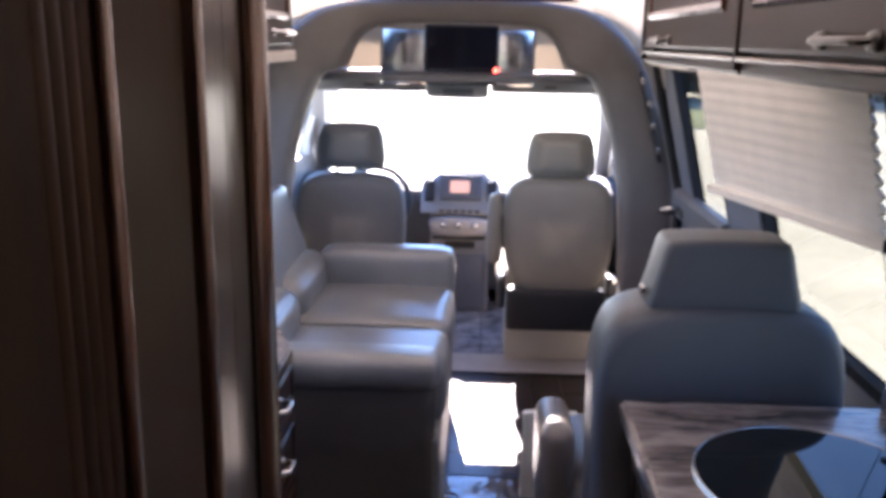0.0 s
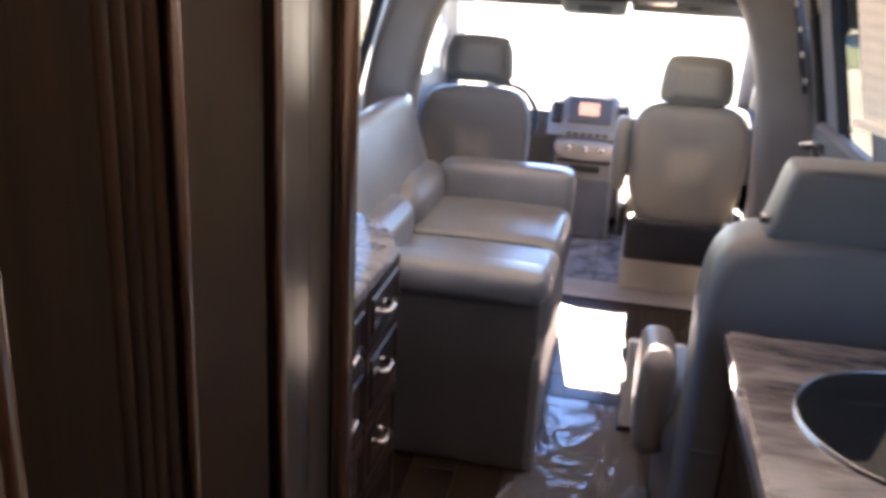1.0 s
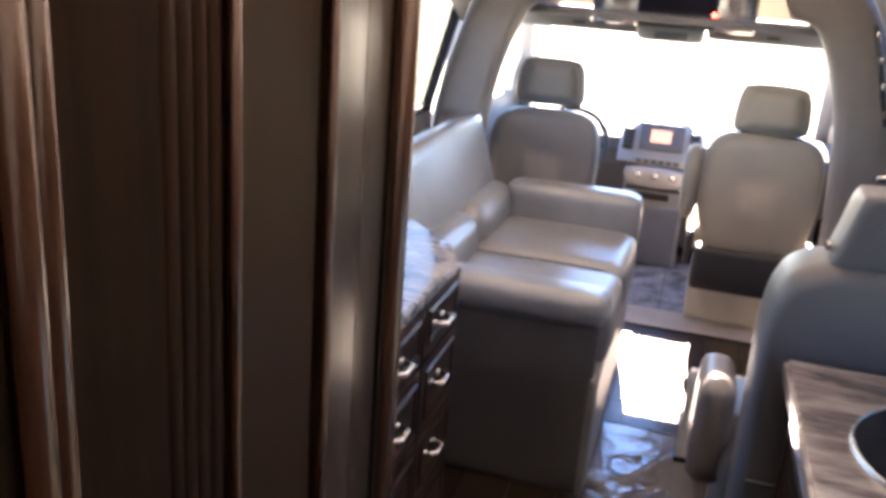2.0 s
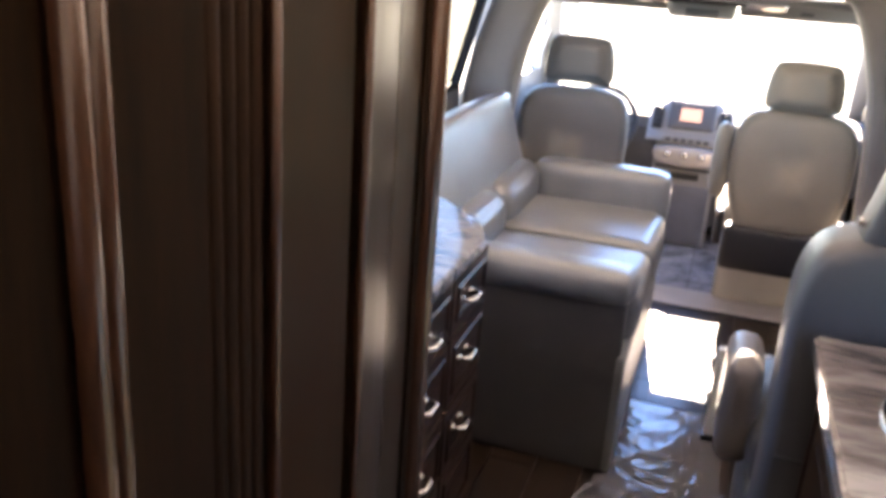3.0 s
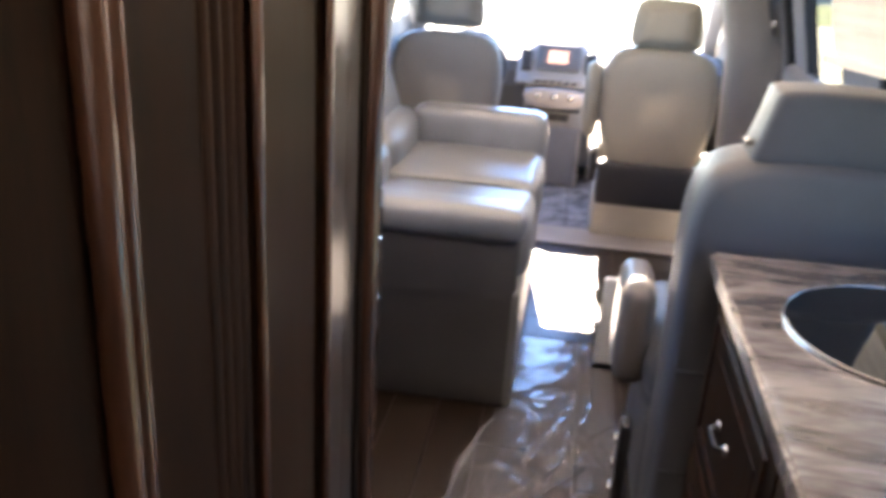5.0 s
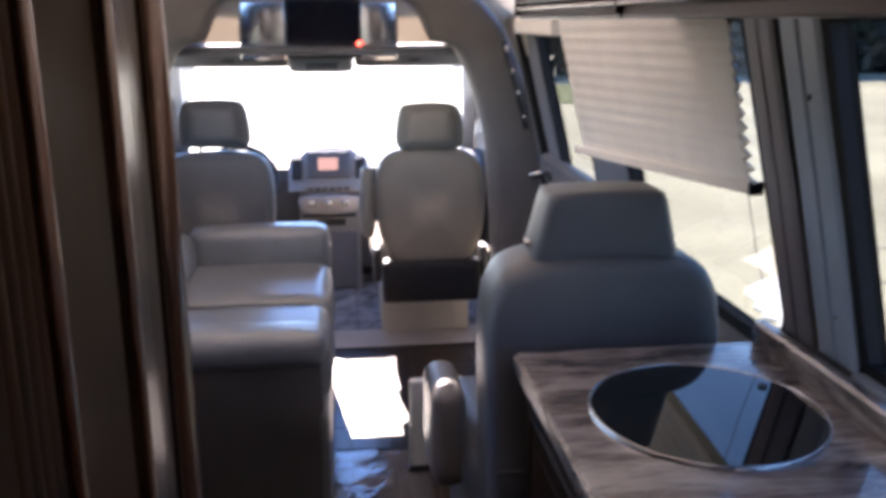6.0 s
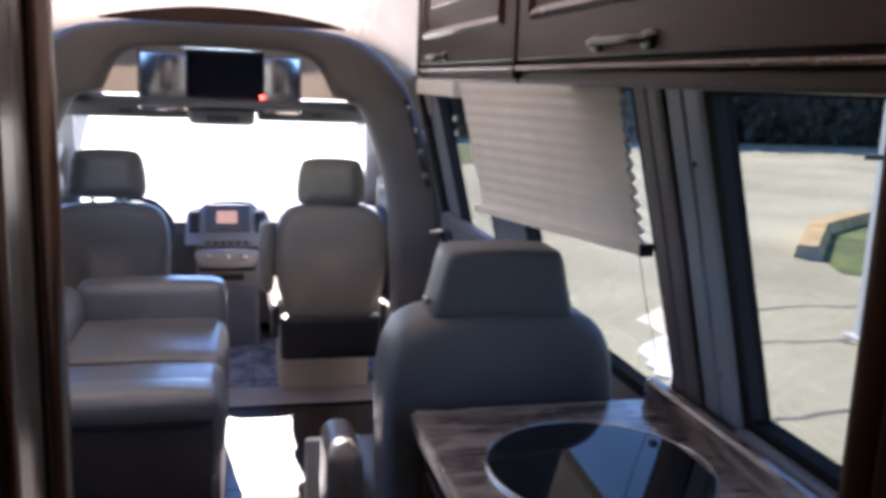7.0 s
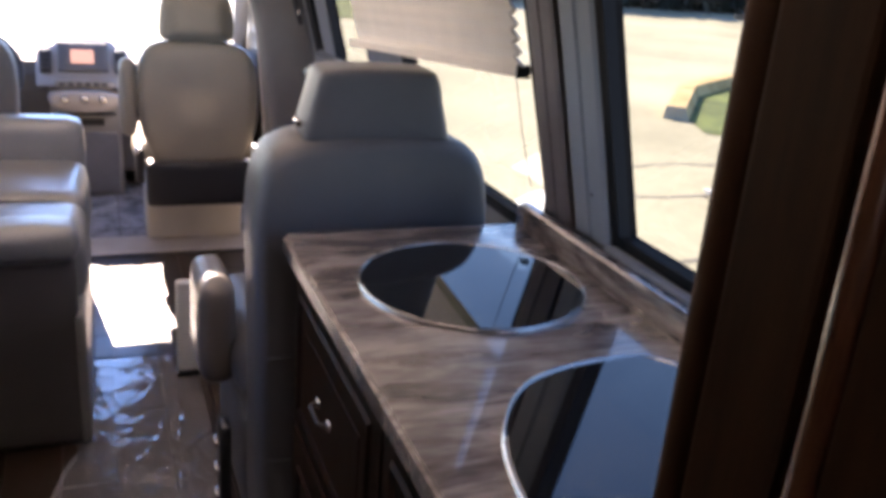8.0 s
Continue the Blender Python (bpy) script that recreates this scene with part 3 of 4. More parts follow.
thr = thing("threshold", "pale beige threshold strip at the cab floor's edge", "threshold", kind="structure")
part("strip", box(-0.42, 0.72, 4.052, 4.285, 0.0, 0.010, 0.003), THRESH, thr)
part("edge", box(-0.42, 0.72, 4.040, 4.052, 0.0, 0.008, 0.002), BLACK, thr, "dark edge strip")
cabfloor = thing("cab_floor", "slate blue patterned vinyl cab floor", "floor", kind="structure")
for i in range(7):
    for j in range(5):
        x0, y0 = XC - 0.86 + i * 0.25, 4.287 + j * 0.25
        part("tile", box(x0 + 0.002, x0 + 0.248, y0 + 0.002, y0 + 0.248, -0.006, 0.006, 0.002, 1), CABTILE, cabfloor)


# ---------------------------------------------------------------- seats
def lerp_outline(rows):
    """A closed outline from heights and half widths, bottom to top."""
    right = [(w, z) for z, w in rows]
    pts = right + [(-w, z) for w, z in reversed(right)]
    return chaikin(pts, 2, True)


def cab_seat(name, label, x, y, arm_side, head_up=0.0, hide=LEATHER_LIT):
    s = thing(name, label, "car seat", "cab seats", (x, y, 0))
    back = lerp_outline([(0.425, 0.13), (0.44, 0.185), (0.51, 0.215), (0.61, 0.246), (0.80, 0.250), (0.90, 0.232), (0.948, 0.18), (0.960, 0.08)])
    bk = part("backrest", pad(back, 0.0, 0.13, 0.045, 0.008, 0.06), hide, s, "", True)
    head = lerp_outline([(0.955 + head_up, 0.13), (0.975 + head_up, 0.157), (1.06 + head_up, 0.154), (1.135 + head_up, 0.140), (1.165 + head_up, 0.11)])
    part("headrest", pad(head, 0.02, 0.12, 0.04, 0.012), hide, s, "", True)
    for dx in (-0.065, 0.065):
        part("post", tube([(dx, 0.07, 0.90), (dx, 0.07, 1.02 + head_up)], 0.008, 8), CHROME, s, "chrome headrest post", True)
    part("cushion", soft(0.50, 0.52, 0.16, 0.06, 0.02, 9, Matrix.Translation((0, 0.36, 0.44))), hide, s, "", True)
    part("back_panel", soft(0.45, 0.10, 0.20, 0.02, 0.0, 7, Matrix.Translation((0, 0.02, 0.355))), BLACK, s, "black lower back panel", True)
    part("base", soft(0.44, 0.30, 0.27, 0.025, 0, 7, Matrix.Translation((0, 0.42, 0.135))), CREAM, s, "cream seat base", True)
    for k in (-1, 1):
        part("recliner", soft(0.035, 0.10, 0.16, 0.015, 0, 6, Matrix.Translation((k * 0.248, 0.05, 0.43))), BLACK, s, "", True)
        part("hinge_cap", soft(0.02, 0.04, 0.03, 0.009, 0, 5, Matrix.Translation((k * 0.258, 0.0, 0.50))), CHROME, s, "", True)
    if arm_side:
        arm = soft(0.065, 0.09, 0.32, 0.03, 0.004, 8, Matrix.Translation((arm_side * 0.285, 0.05, 0.72)))
        part("armrest", arm, hide, s, "folded up armrest", True)
    seam = [(w * 0.97 if w > 0 else w * 0.97, -0.006 + 0.06 * (z - 0.68), 0.655 + (z - 0.655) * 0.97) for w, z in back]
    part("piping", tube(seam, 0.003, 5, True), hide, s)
    return s


cab_seat("passenger_seat", "bounce-warmed grey leather cab seat with a black lower back panel", 0.43, 3.97, -1)
cab_seat("driver_seat", "grey leather driver seat with its headrest raised on posts", -0.515, 3.97, 0, 0.022, LEATHER_G)


def lounge_chair(x, y):
    s = thing("captain_chair", "slate grey vinyl captain chair behind the kitchen counter", "chair", at=(x, y, 0))
    back = lerp_outline([(0.10, 0.225), (0.16, 0.240), (0.50, 0.240), (0.70, 0.241), (0.86, 0.246), (0.93, 0.244), (0.995, 0.233), (1.047, 0.200), (1.070, 0.10)])
    part("backrest", pad(back, 0.0, 0.20, 0.055, 0.010, 0.03), CHAIR, s, "", True)
    head = lerp_outline([(1.042, 0.13), (1.050, 0.150), (1.070, 0.148), (1.130, 0.132), (1.180, 0.121), (1.194, 0.106)])
    hd = part("headrest", pad(head, 0.035, 0.165, 0.020, 0.006), CHAIR, s, "", True)
    part("buckle", box(-0.160, -0.148, 0.07, 0.10, 1.075, 1.09, 0.003), CHROME, hd)
    for dx in (-0.065, 0.065):
        part("post", tube([(dx, 0.10, 0.98), (dx, 0.10, 1.10)], 0.008, 8), CHROME, s, "", True)
    for z in (0.622, 0.385):
        part("seam", tube([(x, -0.006 + 0.03 * (z - 0.65) - 0.005 * (1 - (x / 0.24) ** 2), z) for x in np.linspace(-0.225, 0.225, 9)], 0.004, 6), PIPING, s, "dark seam across the back", True)
    part("cushion", soft(0.46, 0.54, 0.17, 0.06, 0.02, 9, Matrix.Translation((0, 0.54, 0.42))), CHAIR, s, "", True)
    for k in (-1, 1):
        arm = part("armrest", soft(0.086, 0.25, 0.265, 0.034, 0.005, 10, Matrix.Translation((k * 0.270, 0.51, 0.487))), ARMVINYL, s, "taupe padded armrest", True)
        part("bracket", soft(0.02, 0.10, 0.06, 0.008, 0, 6, Matrix.Translation((k * 0.228, 0.46, 0.44))), BLACK, arm, "", True)
    part("skirt", soft(0.46, 0.56, 0.30, 0.03, 0.0, 7, Matrix.Translation((0.0, 0.44, 0.20))), CHAIR, s, "", True)
    part("swivel", tube([(0, 0.46, 0.0), (0, 0.46, 0.08)], 0.16, 24), BLACK, s, "", True)
    return s


lounge_chair(0.547, 1.742)
step = thing("kick_panel", "kick panel whitened as glare, with a black base beside the captain chair", "panel")
# the board's white stands in for bloom and light off the film
part("board", box(0.234, 0.42, 2.87, 2.905, 0.014, 0.335, 0.010), POLEM, step)
part("base", box(0.229, 0.425, 2.862, 2.912, 0.0, 0.014, 0.003), BLACK, step, "black base")
belt = thing("seat_lever", "black chair lever with chrome buckles beside the chair base", "lever", at=(0.275, 2.02, 0))
part("strap", soft(0.03, 0.06, 0.30, 0.012, 0, 6, Matrix.Translation((0, 0, 0.17))), BLACK, belt, "", True)
for k in range(3):
    part("buckle", soft(0.012, 0.035, 0.02, 0.005, 0, 5, Matrix.Translation((-0.018, 0.005 * k, 0.12 + 0.07 * k))), CHROME, belt, "", True)

# ---------------------------------------------------------------- sofa
sofa = thing("sofa", "grey leather sofa bench along the side wall", "sofa", at=(-0.46, 3.1, 0))
SX, SY = -0.46, 3.1


def place(x, y, z):
    return Matrix.Translation((x - SX, y - SY, z))


part("base", soft(0.80, 1.24, 0.44, 0.02, 0.0, 8, place(-0.455, 3.13, 0.225)), LEATHER_SHADED, sofa, "", True)
part("end_panel", soft(0.84, 0.05, 0.59, 0.018, 0.0, 8, place(-0.467, 2.535, 0.297)), LEATHER_SHADED, sofa, "grey leather end panel, darkened as shade under the arm", True)
arm = part("arm", soft(0.872, 0.165, 0.105, 0.045, 0.003, 10, place(-0.469, 2.572, 0.605)), LEATHER, sofa, "rounded padded near arm", True)
part("seam", tube([(-0.90 - SX, 2.508 - SY, 0.552), (-0.06 - SX, 2.508 - SY, 0.552)], 0.0025, 6), LEATHER_SHADED, arm)
for k, (y0, y1) in enumerate(((2.63, 3.06), (3.065, 3.60))):
    c = part("seat_cushion", soft(0.62, y1 - y0, 0.19, 0.05, 0.014, 11, place(-0.335, (y0 + y1) / 2, 0.475)), LEATHER, sofa, "", True)
    if k:
        continue
    edge = [(-0.60 - SX, y1 - SY - 0.004, 0.565), (-0.20 - SX, y1 - SY - 0.004, 0.568), (-0.075 - SX, y1 - SY - 0.004, 0.560), (-0.035 - SX, y1 - SY - 0.004, 0.53), (-0.022 - SX, y1 - SY - 0.004, 0.47)]
    part("seam", tube(chaikin(edge, 2), 0.0045, 6), PIPING, c, "dark seam", True)
far = part("arm", soft(0.56, 0.16, 0.24, 0.045, 0.006, 10, place(-0.31, 3.67, 0.585)), LEATHER, sofa, "tall padded far arm", True)
part("arm_base", soft(0.54, 0.14, 0.46, 0.02, 0, 7, place(-0.31, 3.67, 0.235)), LEATHER_SHADED, sofa, "", True)
part("front_skirt", soft(0.03, 1.14, 0.40, 0.012, 0, 7, place(-0.045, 3.08, 0.205)), LEATHER, sofa, "", True)
m = place(-0.725, 3.09, 0.752) @ pose(0, 0, 0, 0, -18, 0)
part("back_cushion", soft(0.12, 1.14, 0.42, 0.028, 0.008, 12, m), LEATHER, sofa, "long leaning back cushion", True)
for y0, y1 in ((2.52, 3.10), (3.105, 3.66)):
    part("lumbar_roll", soft(0.15, y1 - y0, 0.20, 0.07, 0.008, 10, place(-0.630, (y0 + y1) / 2, 0.600)), LEATHER, sofa, "rolled lumbar cushion", True)

# ---------------------------------------------------------------- cabinets
def raised_door(root, name, plane, a0, a1, z0, z1, side, mat=WOOD, inner=WOOD, frame_w=0.055, axis="x"):
    """A framed cabinet door lying in a plane of constant x, proud towards side."""
    d = part(name, box(min(plane, plane + side * 0.018), max(plane, plane + side * 0.018), a0, a1, z0, z1, 0.004), mat, root)
    bm = bmesh.new()
    rings = []
    for inset, out in ((frame_w, 0.0185), (frame_w + 0.006, 0.024), (frame_w + 0.014, 0.020), (frame_w + 0.022, 0.012), (frame_w + 0.05, 0.016), (frame_w + 0.056, 0.0195)):
        rings.append([(plane + side * out, y, z) for y, z in ((a0 + inset, z0 + inset), (a1 - inset, z0 + inset), (a1 - inset, z1 - inset), (a0 + inset, z1 - inset))])
    vs = [[bm.verts.new(p) for p in r] for r in rings]
    for a, c in zip(vs, vs[1:]):
        for i in range(4):
            bm.faces.new((a[i], a[(i + 1) % 4], c[(i + 1) % 4], c[i]))
    bm.faces.new(vs[-1])
    part("panel", bm, inner, d, "raised moulded panel")
    return d


def locker_body(x_face, side, y0, y1, z0):
    """A locker whose outer top follows the curved ceiling; x_face is its door side."""
    out = [(x_face, z0), (XC + side * 0.77, z0), (XC + side * 0.74, 1.66), (XC + side * 0.63, 1.79), (XC + side * 0.52, 1.835), (x_face, 1.85)]
    return loft([[(x, y, z) for x, z in out] for y in (y0, y1)])


def bow_handle(parent, x, y, z, side, length=0.11, upright=False, r=0.005, out=0.020, mat=STEEL, tone="chrome bow handle", rose=None):
    pts = []
    for k in range(13):
        a = math.pi * k / 12
        u, o = -length / 2 * math.cos(a), out * min(1.0, 1.6 * math.sin(a))
        pts.append((x + side * o, y + (0 if upright else u), z + (u if upright else 0)))
    h = part("handle", tube(pts, r, 8), mat, parent, tone, True)
    for u in (-length / 2, length / 2):
        part("rose", soft(0.012, 0.022, 0.018, 0.005, 0, 5, Matrix.Translation((x, y + (0 if upright else u), z + (u if upright else 0)))), rose or mat, h, "", True)
    return h


# overhead lockers on the right
for y0, y1 in ((1.295, 1.925), (0.42, 1.285)):
    c = thing("overhead_cabinet", "dark cherry overhead cabinet with a dark nickel handle", "cabinet", "overhead cabinets")
    part("body", locker_body(0.40, 1, y0, y1, 1.524), WOOD_H, c)
    d = raised_door(c, "door", 0.398, y0 + 0.004, y1 - 0.004, 1.548, 1.845, -1, WOOD_H, BEAD, 0.05)
    bow_handle(d, 0.380, 1.735 if y0 > 1 else 0.955, 1.562, -1, 0.115 if y0 < 1 else 0.10, False, 0.0042, 0.016, NICKEL, "dark nickel bow handle")
    part("light_rail", box(0.386, 0.402, y0, y1, 1.519, 1.536, 0.004), WOOD_H, c)
    part("rail_bead", box(0.378, 0.398, y0, y1, 1.5365, 1.5425, 0.003), BEAD, c, "polished bead along the lower edge")
    part("end_panel", locker_body(0.378, 1, y1 + 0.001, y1 + 0.009, 1.526), WOOD_H, c)
# overhead lockers on the left
c = thing("overhead_cabinet", "dark cherry overhead cabinet above the drawers", "cabinet", "overhead cabinets")
part("body", locker_body(-0.352, -1, 0.895, 2.02, 1.528), WOOD_H, c)
d = raised_door(c, "door", -0.352, 0.905, 2.015, 1.54, 1.845, 1, WOOD_H, BEAD, 0.05)
bow_handle(d, -0.334, 1.90, 1.565, 1, 0.12)
part("light_rail", box(-0.354, -0.328, 0.895, 2.02, 1.508, 1.530, 0.005), CREAM, c, "pale light rail")

# kitchen counter
kit = thing("kitchen_cabinet", "dark cherry kitchen base cabinet with small dark pulls", "cabinet")
part("body", box(0.385, 0.86, 0.56, 1.68, 0.06, 0.86, 0.004), WOOD, kit)
part("plinth", box(0.42, 0.86, 0.56, 1.66, 0.0, 0.06, 0.002), BLACK, kit)
for y0, y1 in ((0.57, 1.12), (1.13, 1.67)):
    d = raised_door(kit, "door", 0.383, y0, y1, 0.08, 0.505, -1)
    bow_handle(d, 0.365, y0 + 0.05, 0.44, -1, 0.08, True, 0.004, 0.018, BLACK, "dark bow handle with steel ends", NICKEL)
    d = raised_door(kit, "drawer", 0.383, y0, y1, 0.52, 0.845, -1, frame_w=0.04)
    bow_handle(d, 0.365, (y0 + y1) / 2 + 0.03, 0.668, -1, 0.075, False, 0.004, 0.018, BLACK, "dark bow handle with steel ends", STEEL)
top = thing("worktop", "brown marbled laminate worktop with a pale edge", "worktop")
out = chaikin([(0.341, 0.545), (0.341, 1.70), (0.875, 1.70), (0.875, 0.545)], 0)
bm = loft([[(x, y, z) for x, y in out] for z in (0.862, 0.90)])
bmesh.ops.bevel(bm, geom=[e for e in bm.edges], offset=0.006, segments=2, affect="EDGES")
part("slab", bm, LAMINATE, top)
up = [(0.816, 0.545), (0.852, 0.545), (0.852, 1.65), (0.848, 1.69), (0.834, 1.708), (0.820, 1.69), (0.816, 1.65)]
bm = loft([[(x, y, z) for x, y in up] for z in (0.9005, 0.934)] + [[(0.834 + (x - 0.834) * 0.85, y - 0.006, 0.944) for x, y in up], [(0.834 + (x - 0.834) * 0.5, y - 0.016, 0.949) for x, y in up]])
part("upstand", bm, LAMINATE_EDGE, top, "low marbled upstand along the window")

hob = thing("hob", "round black glass hob with a steel rim, set in the worktop", "hob")
HC, HR = (0.600, 1.400), 0.190
disc = lambda r, z: [(HC[0] + r * math.cos(a), HC[1] + r * math.sin(a), z) for a in np.linspace(0, 2 * math.pi, 65)[:-1]]
part("glass", loft([disc(HR - 0.004, 0.9005), disc(HR - 0.004, 0.9055), disc(HR - 0.006, 0.9065)]), HOB, hob)
part("rim", loft([disc(HR - 0.004, 0.9003), disc(HR - 0.0035, 0.907), disc(HR - 0.0022, 0.9078), disc(HR - 0.0008, 0.907), disc(HR + 0.0002, 0.9003)], cap=False), STEEL, hob, "steel rim", True)
part("knob", soft(0.014, 0.014, 0.006, 0.003, 0, 5, Matrix.Translation((0.733, 1.472, 0.909))), BLACK, hob)

sink = thing("sink", "black glass covered sink with a steel rim, set in the worktop", "sink")
so = chaikin([(0.415, 0.60), (0.415, 0.88), (0.50, 1.045), (0.62, 1.10), (0.80, 1.10), (0.80, 0.60)], 3, True)
cx, cy = 0.61, 0.84
grow = lambda k, z: [(cx + (x - cx) * k, cy + (y - cy) * k, z) for x, y in so]
part("lid", loft([grow(0.985, 0.9005), grow(0.985, 0.9055), grow(0.975, 0.9065)]), HOB, sink, "black glass lid")
part("rim", loft([grow(0.985, 0.9003), grow(0.99, 0.907), grow(1.0, 0.9082), grow(1.012, 0.907), grow(1.018, 0.9003)], cap=False), STEEL, sink, "steel rim", True)

# tall unit beside the counter
tall = thing("tall_cabinet", "dark cherry tall cabinet at the end of the counter", "cabinet")
part("body", loft([[(x, y, z) for x, z in ((0.350, 0.0), (0.86, 0.0), (0.86, 0.95), (0.72, 1.50), (0.69, 1.66), (0.58, 1.79), (0.46, 1.83), (0.350, 1.84))] for y in (-0.40, 0.545)]), WOOD, tall)
part("edge_bead", tube([(0.350, 0.540, z) for z in (0.0, 0.9, 1.84)], 0.012, 14), WOOD, tall, "", True)
part("stile", box(0.340, 0.352, 0.462, 0.525, 0.02, 1.84, 0.004), WOOD, tall)
for y in (0.450, 0.36):
    part("moulding", tube([(0.347, y, z) for z in (0.02, 0.9, 1.84)], 0.008, 12), BEAD, tall, "", True)
part("door", box(0.344, 0.353, -0.35, 0.440, 0.02, 1.84, 0.003), WOOD, tall)

# panelled wardrobe on the aisle
ward = thing("wardrobe", "dark glossy cherry panelled wardrobe along the aisle", "wardrobe")
WX = -0.118
part("body", loft([[(x, y, z) for x, z in ((WX - 0.004, 0.0), (-0.95, 0.0), (-0.95, 0.95), (-0.81, 1.50), (-0.78, 1.66), (-0.66, 1.79), (-0.5, 1.84), (WX - 0.004, 1.86))] for y in (-0.55, 0.692)]), WOOD, ward)
part("end_body", loft([[(x, y, z) for x, z in ((WX - (0.004 if y < 0.7 else 0.045), 0.0), (-0.95, 0.0), (-0.95, 0.95), (-0.81, 1.50), (-0.78, 1.66), (-0.66, 1.79), (-0.5, 1.84), (WX - (0.004 if y < 0.7 else 0.045), 1.86))] for y in (0.693, 0.876)]), WOOD, ward)
CANT = 0.120                      # the end boards turn away from the aisle


def strip(name, y0, y1, proud, bulge=0.0, mat=WOOD, n=10):
    """A vertical board of the wardrobe's face, rounded across by bulge."""
    prof = [(WX - 0.016, y0)] + [(WX - 0.004 + proud + bulge * math.sin(math.pi * k / n), y0 + (y1 - y0) * k / n) for k in range(n + 1)] + [(WX - 0.016, y1)]
    bm = loft([[(x, y, z) for x, y in prof] for z in (0.02, 0.6, 1.2, 1.86)])
    return part(name, bm, mat, ward)




def canted(y0, y1):
    """An upright glossy board on the wardrobe's canted end, slightly rounded."""
    n = 10
    back = lambda y: WX + 0.011 - CANT * (y - 0.70)
    prof = [(back(y0) - 0.012, y0)] + [(back(y0 + (y1 - y0) * k / n) + 0.0010 * math.sin(math.pi * k / n), y0 + (y1 - y0) * k / n) for k in range(n + 1)] + [(back(y1) - 0.012, y1)]
    return part("end_board", loft([[(x, y, z) for x, y in prof] for z in (0.02, 0.6, 1.2, 1.86)]), GLOSSWOOD, ward, "lacquered board")


canted(0.700, 0.776)
canted(0.7785, 0.852)
strip("corner_board", 0.8535, 0.868, 0.0, 0.0005)
part("board_bead", tube([(WX + 0.009, 0.700, z) for z in (0.02, 0.9, 1.86)], 0.0035, 10), BEAD, ward, "", True)
part("corner_bead", tube([(WX - 0.002, 0.874, z) for z in (0.0, 0.9, 1.87)], 0.011, 14), BEAD, ward, "rounded corner bead", True)
strip("stile", 0.585, 0.690, 0.007, 0.0010, SATINWOOD)
part("stile_bead", tube([(WX + 0.003, 0.5835, z) for z in (0.02, 0.9, 1.86)], 0.0035, 10), BEAD, ward, "", True)
for k in range(4):
    part("flute", tube([(WX - 0.0065, 0.5315 + 0.0138 * k, z) for z in (0.02, 0.9, 1.86)], 0.0065, 10), WOOD, ward, "", True)
strip("panel", 0.447, 0.523, 0.002, 0.0004)
for y, r in ((0.4395, 0.0060), (0.4255, 0.0075)):
    part("moulding", tube([(WX + 0.002, y, z) for z in (0.02, 0.9, 1.86)], r, 12), BEAD, ward, "red brown moulding", True)
strip("panel", 0.344, 0.4165, 0.002, 0.0004)
for y, r in ((0.338, 0.0045), (0.324, 0.0065)):
    part("moulding", tube([(WX + 0.002, y, z) for z in (0.02, 0.9, 1.86)], r, 12), BEAD, ward, "red brown moulding", True)
strip("door_leaf", -0.30, 0.306, 0.004, 0.0)

# drawer unit between wardrobe and sofa
dr = thing("drawer_unit", "dark cherry drawer unit with chrome ring pulls", "drawers")
part("body", box(-0.93, -0.412, 0.895, 2.215, 0.0, 0.80, 0.004), WOOD_H, dr)
for y0, y1 in ((1.915, 2.205), (1.62, 1.905), (1.325, 1.61), (1.03, 1.315)):
    for z0, z1 in ((0.645, 0.79), (0.45, 0.635), (0.26, 0.44), (0.06, 0.25)):
        d = raised_door(dr, "drawer", -0.412, y0, y1, z0, z1, 1, WOOD_H, WOOD_H, 0.026)
        if z0 > 0.2:
            bow_handle(d, -0.394, (y0 + y1) / 2 - 0.04, z1 - 0.075, 1, 0.062, False, 0.0065, 0.03)
dtop = thing("side_worktop", "marbled laminate top on the drawer unit", "worktop")
edge = chaikin([(-0.93, 0.895), (-0.383, 0.895), (-0.383, 2.12), (-0.43, 2.235), (-0.60, 2.42), (-0.93, 2.44)], 0)
bm = loft([[(x, y, z) for x, y in edge] for z in (0.802, 0.835)])
bmesh.ops.bevel(bm, geom=bm.edges[:], offset=0.005, segments=2, affect="EDGES")
part("slab", bm, LAMINATE, dtop)

# ---------------------------------------------------------------- window dressing on the right
pil = thing("window_post", "blue grey window post with dark trim and screws", "post", kind="structure")
XR = lambda z, off: XC + half(z) + off
for nm, y0, y1, a, m in (("post", 1.420, 1.546, -0.014, PILLAR), ("trim_dark", 1.549, 1.652, -0.022, DARKTRIM)):
    bm = loft([[(XR(z, o), y, z) for y, o in ((y0, 0.005), (y0, a + 0.004), (y0 + 0.012, a), (y0 + (y1 - y0) * 0.45, a), (y0 + (y1 - y0) * 0.5, a + 0.006), (y0 + (y1 - y0) * 0.55, a), (y1 - 0.012, a), (y1, a + 0.004), (y1, 0.005))] for z in (0.94, 1.25, 1.54)])
    o = part(nm, bm, m, pil)
    if nm == "post":
        for z in (1.03, 1.40):
            part("screw", soft(0.006, 0.011, 0.011, 0.003, 0, 5, Matrix.Translation((XR(z, a - 0.001), 1.470, z))), BLACK, o, "", True)
part("sill_board", box(0.852, 0.888, 0.56, 1.412, 0.902, 0.952, 0.006), PILLAR, pil, "blue grey sill")
pil2 = thing("window_post", "blue grey window post behind the blind", "post", kind="structure")
